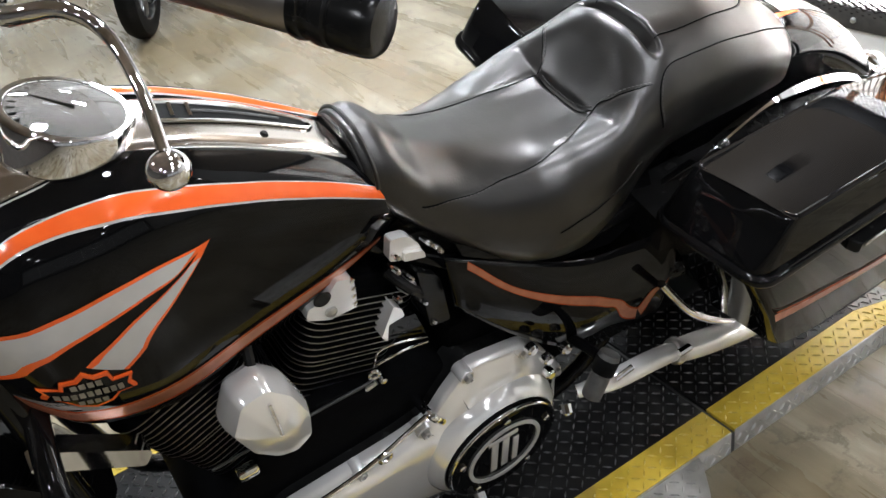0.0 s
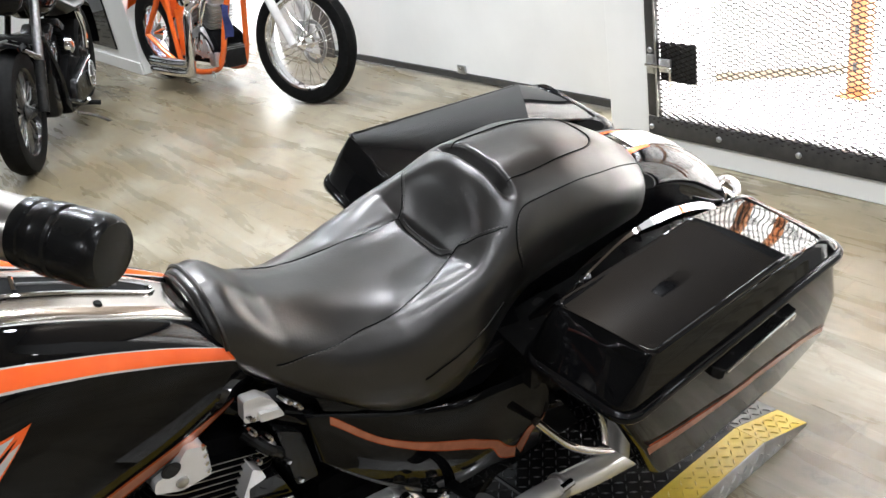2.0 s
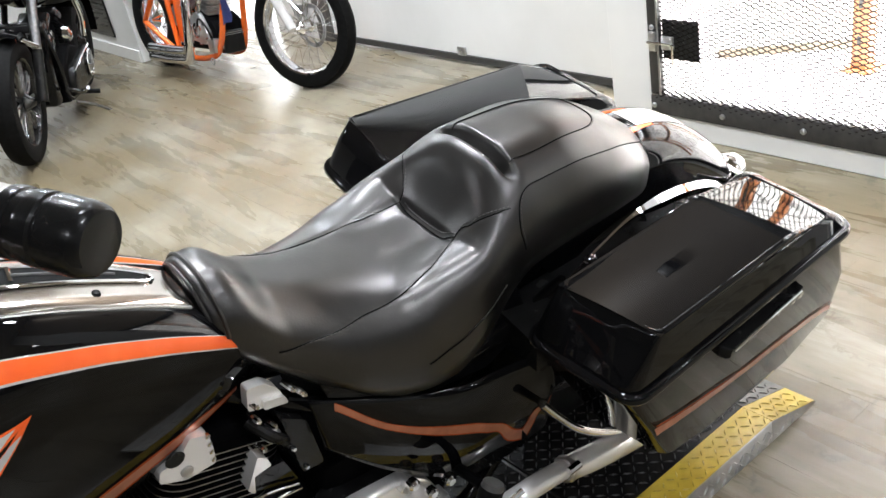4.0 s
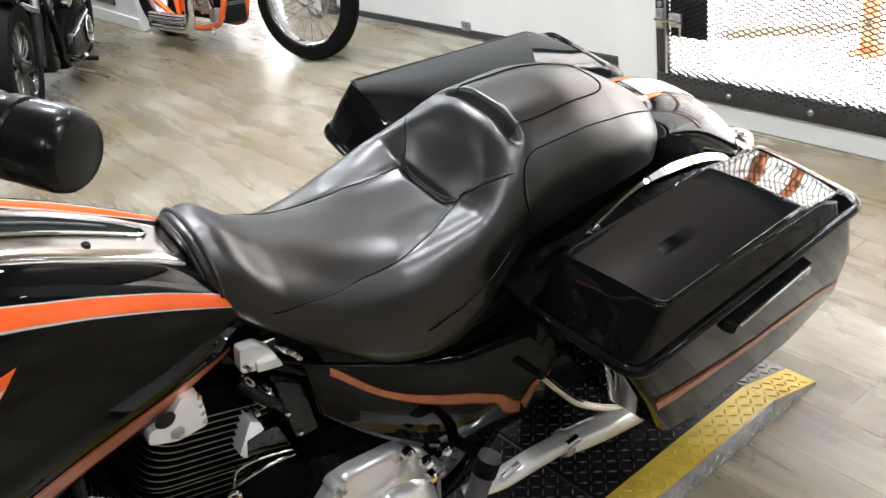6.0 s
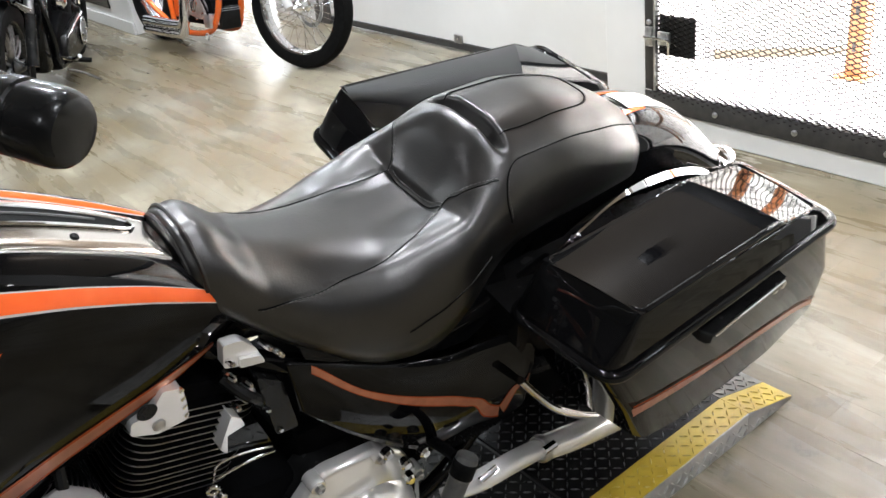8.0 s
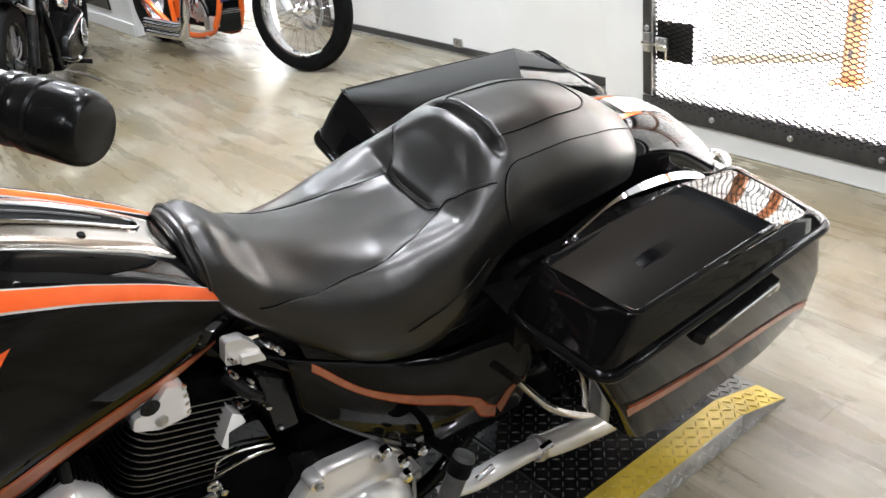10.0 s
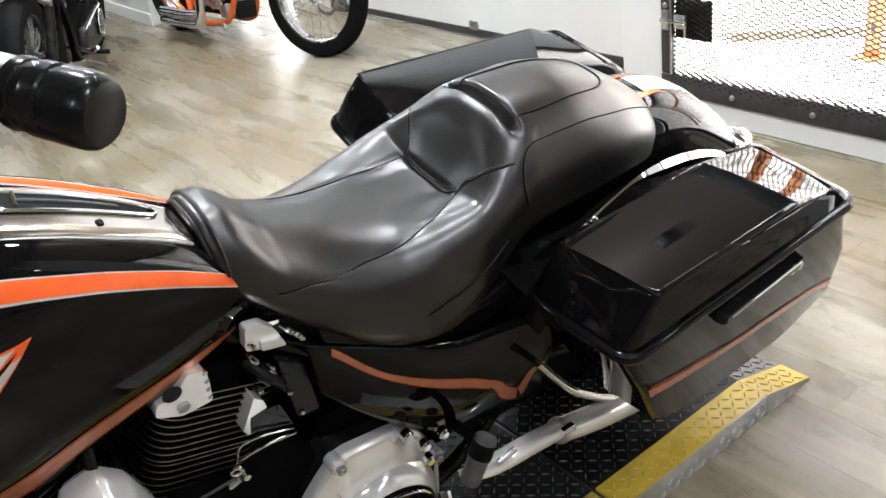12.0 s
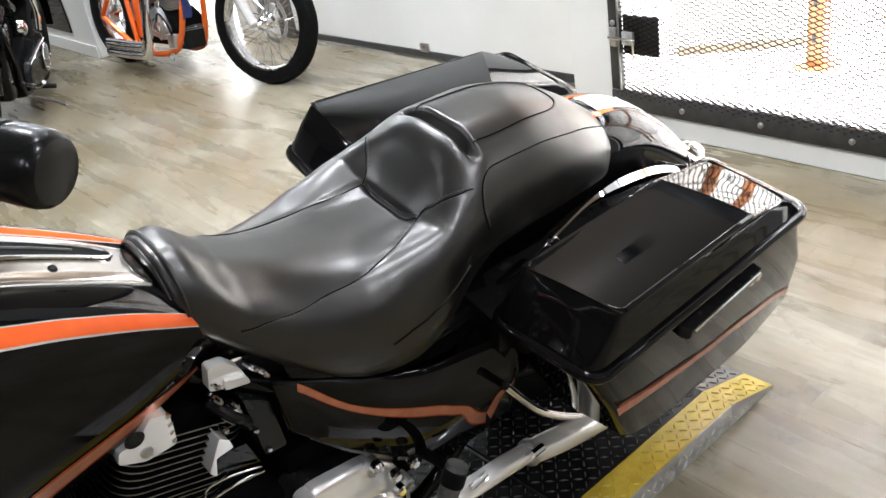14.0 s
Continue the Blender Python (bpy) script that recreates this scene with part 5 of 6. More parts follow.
part("bolt", lathe([(0.006, -0.02), (0.006, 0.02)], (-0.325, -0.262, 0.288), (1, 0, 0.2), 10), CHROME, pipe)
PEG_TOP, PEG_WAY = Vector((-0.415, -0.292, 0.438)), Vector((-0.50, -0.16, -0.85))
peg = part("foot_peg", lathe([(0.010, -0.012), (0.0175, -0.009), (0.019, 0.0), (0.019, 0.03), (0.0175, 0.032), (0.0175, 0.072), (0.015, 0.078), (0.0, 0.079)], PEG_TOP, PEG_WAY, 20), RUBBER_GREY, bike, "folded rubber passenger foot peg")
part("peg_collar", lathe([(0.0192, 0.0), (0.0202, 0.001), (0.0202, 0.026), (0.0192, 0.028)], PEG_TOP, PEG_WAY, 20, caps=False), RUBBER, peg, "black rubber collar")
part("peg_mount", tube([(-0.40, -0.17, 0.36), (-0.41, -0.23, 0.40), (-0.42, -0.275, 0.43)], 0.010, 10), CRINKLE, peg)
part("bolt", lathe([(0.011, 0), (0.011, 0.016), (0.006, 0.02)], (-0.475, -0.27, 0.325), (-0.2, -0.6, -0.5), 10), CHROME, peg)
for x, y, z in ((-0.50, -0.19, 0.42), (-0.47, -0.20, 0.38), (-0.44, -0.21, 0.40), (-0.46, -0.2, 0.33)):
    part("bolt", lathe([(0.011, 0), (0.011, 0.012), (0.007, 0.016), (0.0, 0.016)], (x, y, z), (0, -1, 0.1), 10), CHROME, bike)
guard = part("bag_guard", tube([(-0.252, -0.238, 0.466), (-0.21, -0.246, 0.405), (-0.165, -0.252, 0.345), (-0.11, -0.258, 0.292), (-0.04, -0.262, 0.236), (0.0, -0.262, 0.215), (0.008, -0.262, 0.235), (-0.005, -0.256, 0.30), (-0.05, -0.25, 0.375), (-0.13, -0.24, 0.452)], 0.0078, 12), CHROME, bike, "chrome bag guard hoop")
part("swingarm", box(-0.35, 0.14, -0.12, -0.07, 0.26, 0.33, 0.012), BLACK_PAINT, bike, "black swingarm")
part("swingarm", box(-0.35, 0.14, 0.07, 0.12, 0.26, 0.33, 0.012), BLACK_PAINT, bike, "black swingarm")
part("shock", tube([(-0.02, -0.15, 0.28), (-0.10, -0.15, 0.54)], 0.028, 16), BLACK_TRIM, bike)
part("shock", tube([(-0.02, 0.15, 0.28), (-0.10, 0.15, 0.54)], 0.028, 16), BLACK_TRIM, bike)
part("side_stand", tube([(-0.60, -0.13, 0.13), (-0.62, -0.25, 0.06), (-0.62, -0.36, -0.09)], 0.011, 10), STEEL, bike, "steel side stand")

# wheels and fenders of the motorcycle
def wheel(parent, x, radius, half, rim_mat, spokes, hub_r=0.045, cast=True, spoke_mat=None):
    tyre = part("tyre", lathe([(radius - half * 1.6, -half * 0.82), (radius - half * 0.9, -half), (radius - half * 0.3, -half * 0.85), (radius, -half * 0.3), (radius + 0.002, 0), (radius, half * 0.3), (radius - half * 0.3, half * 0.85), (radius - half * 0.9, half), (radius - half * 1.6, half * 0.82), (radius - half * 1.6, -half * 0.82)], (x, 0, radius), (0, 1, 0), 56, caps=False), RUBBER, parent, "black tyre")
    r = radius - half * 1.55
    part("rim", lathe([(r + 0.012, -half * 0.8), (r + 0.008, -half * 0.86), (r - 0.012, -half * 0.7), (r - 0.022, -half * 0.3), (r - 0.022, half * 0.3), (r - 0.012, half * 0.7), (r + 0.008, half * 0.86), (r + 0.012, half * 0.8)], (x, 0, radius), (0, 1, 0), 56, caps=False), rim_mat, parent)
    hub = part("hub", lathe([(0.012, -0.085), (0.02, -0.08), (hub_r * 0.6, -0.06), (hub_r, -0.04), (hub_r * 0.7, -0.03), (hub_r * 0.7, 0.03), (hub_r, 0.04), (hub_r * 0.6, 0.06), (0.012, 0.085)], (x, 0, radius), (0, 1, 0), 24), rim_mat, parent)
    for k in range(spokes):
        a = 2 * math.pi * k / spokes
        if cast:
            out, tan = Vector((math.cos(a), 0, math.sin(a))), Vector((-math.sin(a), 0, math.cos(a)))
            c = Vector((x, 0, radius))
            part("spoke", tube([c + out * hub_r * 0.8 + Vector((0, -0.02, 0)), c + out * r * 0.6 - tan * 0.006 + Vector((0, -0.028, 0)), c + out * (r - 0.018) + tan * (0.02 if k % 2 else -0.02) + Vector((0, -0.02, 0))], [0.009, 0.0065, 0.009], 6, 3), spoke_mat or rim_mat, hub)
        else:
            s = 1 if k % 2 else -1
            b = a + (0.5 if (k // 2) % 2 else -0.5)
            part("spoke", tube([(x + hub_r * math.cos(b), s * 0.042, radius + hub_r * math.sin(b)), (x + (r - 0.02) * math.cos(a), s * 0.006, radius + (r - 0.02) * math.sin(a))], 0.0019, 5, smooth=False), rim_mat, hub)
    return tyre


wheel(bike, 0.10, 0.325, 0.075, BLACK_TRIM, 10)
wheel(bike, -1.55, 0.33, 0.065, BLACK_TRIM, 10)


def fender_point(x, a, lift=0.0):
    """x holds the angle round the wheel, a the angle across the crown."""
    r = 0.435 + lift + 0.05 * step(55, 5, x)
    c, s = math.cos(radians(a)), math.sin(radians(a))
    y = (0.105 + lift) * math.copysign(abs(c) ** 0.8, c)
    rr = r - 0.13 + 0.13 * max(0.0, s) ** 0.6
    return (0.10 + rr * math.cos(radians(x)), y, 0.32 + rr * math.sin(radians(x)))


fender = part("rear_fender", loft([[fender_point(x, 180 * k / 24) for k in range(25)] for x in np.linspace(128, 2, 45)], closed=False), BLACK_PAINT, bike, "glossy black rear fender with stripes", sharp=60)
# silver band paints the white wall's reflection along the crown
band("stripe", [(80, 78), (60, 78), (40, 79), (20, 80)], [(80, 102), (60, 102), (40, 101), (20, 100)], SILVER_PAINT, fender, 0.0008, "silver band for the white wall's reflection", fn=fender_point)
band("stripe", [(84, 103), (79, 103), (74, 103)], [(84, 110), (79, 108), (74, 106)], ORANGE, fender, 0.001, "orange stripe", fn=fender_point)
band("stripe", [(84, 70), (79, 72), (74, 74)], [(84, 77), (79, 77), (74, 77)], ORANGE, fender, 0.001, "orange stripe", fn=fender_point)
for s in (-1, 1):
    strut = part("fender_strut", loft([[(x, s * y, z + h) for g in (0.3 + 0.9 * step(-0.02, 0.12, x),) for y, h in ((w, -0.012 * g), (w + 0.012 * g, -0.008 * g), (w + 0.014 * g, 0.006 * g), (w + 0.004 * g, 0.014 * g))] for x, w, z in smooth_path([(-0.175, 0.160, 0.607), (-0.12, 0.161, 0.634), (-0.06, 0.161, 0.660), (0.03, 0.157, 0.684), (0.13, 0.150, 0.672), (0.22, 0.146, 0.648), (0.30, 0.14, 0.61), (0.36, 0.132, 0.565)], 5)]), CHROME, bike, "chrome fender strut")
    part("bolt", lathe([(0.011, 0), (0.011, 0.008), (0.006, 0.011)], (-0.085, s * 0.165, 0.648), (0, s, 0.5), 10), CHROME, strut)
lampb = part("tail_lamp", lathe([(0.0, 0.045), (0.022, 0.04), (0.034, 0.024), (0.037, 0.0), (0.033, -0.015)], (0.56, -0.03, 0.47), (0.85, 0, 0.4), 28), CHROME, bike, "chrome tail lamp housing")
part("signal_bar", tube([(0.50, -0.20, 0.50), (0.53, 0.0, 0.50), (0.50, 0.20, 0.50)], 0.012, 12), CHROME, bike, "chrome turn signal bar")
front = part("front_fender", loft([[(-1.55 + rr * math.cos(radians(d)), y, 0.33 + rr * math.sin(radians(d))) for y, rr in ((-0.085, 0.33), (-0.08, 0.365), (-0.04, 0.388), (0, 0.392), (0.04, 0.388), (0.08, 0.365), (0.085, 0.33))] for d in range(10, 150, 7)], closed=False), BLACK_PAINT, bike, "glossy black front fender")
for s in (-1, 1):
    part("fork_tube", tube([(-1.55, s * 0.11, 0.33), (-1.30, s * 0.11, 0.98)], 0.027, 16), CHROME, bike, "chrome fork tube")

# handlebar, grip and clutch lever
BAR_END, BAR_IN = Vector((-0.93, -0.50, 1.352)), Vector((-1.016, -0.365, 1.356))
along = (BAR_END - BAR_IN).normalized()
bar = part("handlebar", tube([BAR_END - along * 0.03, BAR_IN, (-1.075, -0.275, 1.345), (-1.14, -0.19, 1.28), (-1.22, -0.10, 1.08), (-1.23, 0, 1.05), (-1.22, 0.10, 1.08), (-1.13, 0.19, 1.27), (-1.03, 0.27, 1.325), (-0.966, 0.36, 1.318), (-0.935, 0.48, 1.348)], 0.0115, 14), CHROME, bike, "chrome handlebar")
GRIP_END = BAR_END + along * 0.004 + Vector((0, 0, 0.005))
grip = part("grip", lathe([(0.0155, -0.115), (0.0166, -0.112), (0.0166, -0.002), (0.0155, 0.0)], GRIP_END - along * 0.032, along, 28), GRIP_METAL, bar, "dark metal and rubber hand grip")
part("grip_ring", lathe([(0.0166, 0.0), (0.0180, 0.001), (0.0184, 0.004), (0.0180, 0.007), (0.0166, 0.008)], GRIP_END - along * 0.034, along, 32), GRIP_BLACK, grip, "black rubber ring")
part("grip_sleeve", lathe([(0.0162, -0.001), (0.0170, 0.0), (0.0170, 0.008), (0.0162, 0.009)], GRIP_END - along * 0.026, along, 32), GRIP_BLACK, grip)
part("grip_cap", lathe([(0.0164, 0.011), (0.0182, 0.0122), (0.0187, 0.0145), (0.0187, 0.0205), (0.0176, 0.0218), (0.0176, 0.0232), (0.0187, 0.0245), (0.0189, 0.033), (0.0186, 0.041), (0.0176, 0.0448), (0.0156, 0.0472), (0.009, 0.0482), (0.0, 0.0484)], GRIP_END - along * 0.033, along, 36), GRIP_BLACK, grip, "black glossy rubber grip end")
part("grip_flange", lathe([(0.0168, -0.128), (0.0195, -0.127), (0.0202, -0.122), (0.0202, -0.116), (0.0186, -0.113), (0.0186, -0.108), (0.0168, -0.106)], GRIP_END - along * 0.032, along, 32), GRIP_BLACK, grip, "black rubber flange")
housing = part("switch_housing", lathe([(0.014, -0.192), (0.021, -0.19), (0.023, -0.184), (0.023, -0.136), (0.021, -0.131), (0.014, -0.13)], GRIP_END - along * 0.032, along, 24), BLACK_TRIM, bar, "black switch housing")
for k in range(2):
    part("button", box(-0.012, 0.004, -0.006, 0.006, 0.0, 0.006, 0.002), CHROME, housing).matrix_basis = Matrix.Translation(GRIP_END - along * (0.182 + 0.02 * k) + Vector((0.0, -0.004, 0.021)))
part("grip", lathe([(0.0165, -0.12), (0.019, -0.118), (0.019, 0.0), (0.0165, 0.002)], (-0.935, 0.48, 1.348), (0.25, 0.94, 0.23), 24), RUBBER, bar)
perch = part("lever_perch", box(-1.075, -1.03, -0.31, -0.26, 1.30, 1.345, 0.012), CHROME, bar, "chrome lever perch")
lever = part("clutch_lever", tube([(-1.06, -0.31, 1.325), (-1.075, -0.37, 1.342), (-1.05, -0.405, 1.355), (-1.035, -0.425, 1.345), (-1.035, -0.47, 1.335), (-1.04, -0.505, 1.322)], [0.008, 0.006, 0.0048, 0.0038, 0.0034, 0.0032], 12), CHROME, bar, "chrome clutch lever with ball end")
part("lever_ball", lathe([(0.0011 + 0.0098 * math.sin(math.pi * k / 14), -0.0098 * math.cos(math.pi * k / 14)) for k in range(15)], (-1.042, -0.513, 1.319), (0, 0, 1), 20), CHROME, lever)

# ---- the orange chopper ----
def chopper():
    top = thing("chopper_motorcycle", "orange chopper with long fork parked by the white panel", "motorcycle", pose(1.315, 3.166, 0, 0, 0, 95.7) @ pose(0, 0, 0, 7, 0, 0))
    wheel(top, 0.0, 0.345, 0.05, CHROME, 40, 0.04, False)
    turn = pose(0, 0, 0, 0, 0, 16)
    for ob in top.children:
        ob.matrix_basis = turn
    wheel(top, 1.70, 0.32, 0.085, CHROME, 40, 0.06, False)
    for s in (-1, 1):
        part("fork_leg", tube([(-s * 0.028, s * 0.096, 0.345), (0.18, s * 0.10, 0.62), (0.42, s * 0.10, 1.0)], [0.027, 0.027, 0.022], 16), WHITE_STRIPE, top, "pale alloy fork leg")
        part("lower_frame", tube([(0.62, s * 0.03, 0.80), (0.73, s * 0.07, 0.45), (0.79, s * 0.085, 0.24), (0.90, s * 0.10, 0.13), (1.25, s * 0.13, 0.13), (1.70, s * 0.13, 0.32)], 0.019, 12), CHOP_ORANGE, top, "orange frame tube")
        part("rear_stay", tube([(1.70, s * 0.13, 0.32), (1.50, s * 0.13, 0.52), (1.36, s * 0.12, 0.66), (0.9, s * 0.03, 0.78), (0.50, 0.0, 0.84)], 0.019, 12), CHOP_ORANGE, top, "orange frame tube")
        part("seat_post", tube([(1.27, s * 0.13, 0.14), (1.33, s * 0.125, 0.42), (1.36, s * 0.12, 0.66)], 0.017, 12), CHOP_ORANGE, top, "orange frame tube")
    disc = part("brake_disc", lathe([(0.125, 0.056), (0.125, 0.061), (0.10, 0.061), (0.10, 0.056)], (0, 0, 0.345), (0, -1, 0), 40, caps=False), STEEL, top, "drilled steel brake disc")
    part("caliper", box(0.06, 0.14, -0.09, -0.05, 0.36, 0.46, 0.012), STEEL, disc)
    part("engine_case", prism(hull_outline([(0.92, 0.27, 0.10), (1.2, 0.27, 0.10), (1.05, 0.33, 0.10)]), -0.11, 0.10, 0.02), CRINKLE, top, "dark engine case")
    cover = part("cam_cover", prism(hull_outline([(0.93, 0.27, 0.06), (1.06, 0.30, 0.07), (0.98, 0.36, 0.05)]), 0.10, 0.135, 0.012), ALLOY, top, "polished cam cover")
    for x, z in ((0.88, 0.25), (0.90, 0.34), (1.0, 0.41), (1.12, 0.33), (1.07, 0.235), (0.96, 0.215)):
        part("bolt", lathe([(0.009, 0.133), (0.007, 0.143), (0.0, 0.144)], (x, 0, z), (0, 1, 0), 10), CHROME, cover)
    part("gear_cover", lathe([(0.05, 0.13), (0.048, 0.15), (0.03, 0.158), (0.0, 0.16)], (0.97, 0, 0.30), (0, 1, 0), 28), CHROME, cover)
    part("oil_pump", box(0.82, 0.90, 0.02, 0.13, 0.16, 0.25, 0.012), ALLOY, top, "alloy oil pump housing")
    part("gearbox", prism(hull_outline([(1.22, 0.33, 0.06), (1.34, 0.36, 0.05), (1.26, 0.44, 0.05)]), -0.09, 0.10, 0.015), STEEL, top, "grey gearbox housing")
    part("oil_line", tube([(0.84, 0.12, 0.24), (0.82, 0.16, 0.33), (0.88, 0.17, 0.38), (0.93, 0.16, 0.33)], 0.007, 8), BLACK_TRIM, top, "black hose")
    cleaner = part("air_cleaner", lathe([(0.055, 0.12), (0.075, 0.13), (0.078, 0.17), (0.06, 0.195), (0.0, 0.205)], (1.02, 0, 0.60), (0, 1, 0), 32), CHROME, top, "chrome round air cleaner")
    for k in range(5):
        part("louvre", box(0.975 + 0.018 * k, 0.987 + 0.018 * k, 0.195, 0.207, 0.575, 0.625, 0.003), BLACK_TRIM, cleaner)
    for tilt, x in ((22, 1.05), (-22, 0.99)):
        barrel = part("cylinder", loft([round_poly([(-0.06, -0.07, h), (0.06, -0.07, h), (0.06, 0.07, h), (-0.06, 0.07, h)], 0.03, 4) for h in (0.0, 0.24)]), ALLOY, top, "alloy finned cylinder")
        barrel.matrix_basis = pose(x, 0, 0.37, 0, tilt, 0)
        fin = None
        for k in range(10):
            if fin is None:
                fin = part("fin", loft([round_poly([(-0.08, -0.09, z), (0.08, -0.09, z), (0.08, 0.09, z), (-0.08, 0.09, z)], 0.03, 3) for z in (-0.003, 0.003)]), ALLOY, barrel)
            else:
                f = new("fin", fin.data)
                f.parent, fin = barrel, f
            fin.location = (0, 0, 0.03 + 0.019 * k)
        part("rocker_box", box(-0.08, 0.08, -0.085, 0.085, 0.235, 0.29, 0.02), CHROME, barrel)
        for u in (-0.035, 0.015):
            part("push_rod_tube", tube([(u * 0.3, 0.125, -0.03), (u, 0.105, 0.23)], 0.009, 8), CHROME, barrel)
    cooler = part("oil_cooler", box(0.77, 0.89, -0.07, 0.075, 0.15, 0.29, 0.012), BLACK_TRIM, top, "black oil cooler with a chrome face")
    part("cap", box(0.79, 0.87, 0.07, 0.083, 0.18, 0.245, 0.008), CHROME, cooler)
    for k in range(2):
        part("fin", box(0.765, 0.895, -0.075, 0.08, 0.265 + 0.012 * k, 0.268 + 0.012 * k, 0.001), STEEL, cooler)
    part("cloth_tag", loft([[(0.66 + 0.02 * t, 0.07 - 0.01 * t + 0.012 * math.sin(6 * t), 0.54 - 0.19 * t), (0.70 + 0.01 * t, 0.09 + 0.01 * math.sin(5 * t), 0.55 - 0.20 * t), (0.755 + 0.015 * t, 0.075 - 0.012 * math.sin(5 * t), 0.54 - 0.23 * t)] for t in np.linspace(0, 1, 9)], closed=False), BLUE_CLOTH, top, "dark blue cloth tag")
    for k, z in ((0, 0.118), (1, 0.175)):
        part("exhaust", tube([(1.0 - 0.06 * k, 0.12, 0.56), (0.97, 0.185, 0.50), (0.97, 0.205, 0.34), (1.0, 0.21, z + 0.03), (1.1, 0.21, z), (1.52, 0.21, z - 0.005)], [0.024, 0.027, 0.029, 0.031, 0.032, 0.032], 16), CHROME, top, "chrome exhaust pipe")
    part("oil_tank", box(1.12, 1.32, -0.09, 0.09, 0.38, 0.60, 0.04), CHOP_ORANGE, top, "orange oil tank")
    part("chain_guard", loft([[(x, y, z) for y, z in ((0.09, 0.2), (0.105, 0.2), (0.105, 0.5), (0.09, 0.5))] for x in (1.16, 1.30)]), CHOP_ORANGE, top)
    part("rear_fender", loft([[(1.70 + rr * math.cos(radians(d)), y, 0.32 + rr * math.sin(radians(d))) for y, rr in ((-0.11, 0.33), (-0.10, 0.36), (0, 0.375), (0.10, 0.36), (0.11, 0.33))] for d in range(20, 165, 7)], closed=False), CHOP_ORANGE, top, "orange rear fender")
    part("tank", loft([[(x, w * math.cos(a), 0.86 + h * math.sin(a)) for a in (2 * math.pi * k / 20 for k in range(20))] for x, w, h in ((0.5, 0.03, 0.04), (0.58, 0.09, 0.08), (0.75, 0.12, 0.10), (0.95, 0.09, 0.07), (1.08, 0.03, 0.03))]), CHOP_ORANGE, top, "orange fuel tank")
    part("seat", loft([[(x, w * math.cos(a), z + 0.04 * math.sin(a)) for a in (2 * math.pi * k / 16 for k in range(16))] for x, w, z in ((1.08, 0.06, 0.76), (1.2, 0.13, 0.72), (1.4, 0.15, 0.72), (1.5, 0.1, 0.77))]), LEATHER, top, "black solo seat")
    part("handlebar", tube([(0.62, -0.38, 1.12), (0.52, -0.30, 1.14), (0.44, -0.08, 1.06), (0.44, 0.08, 1.06), (0.52, 0.30, 1.14), (0.62, 0.38, 1.12)], 0.0125, 10), CHROME, top, "chrome handlebar")
    part("hook", torus((0.83, 0.15, 0.115), (0, 1, 0), 0.02, 0.004, 20, 6), STEEL, top)
    return top


chopper()


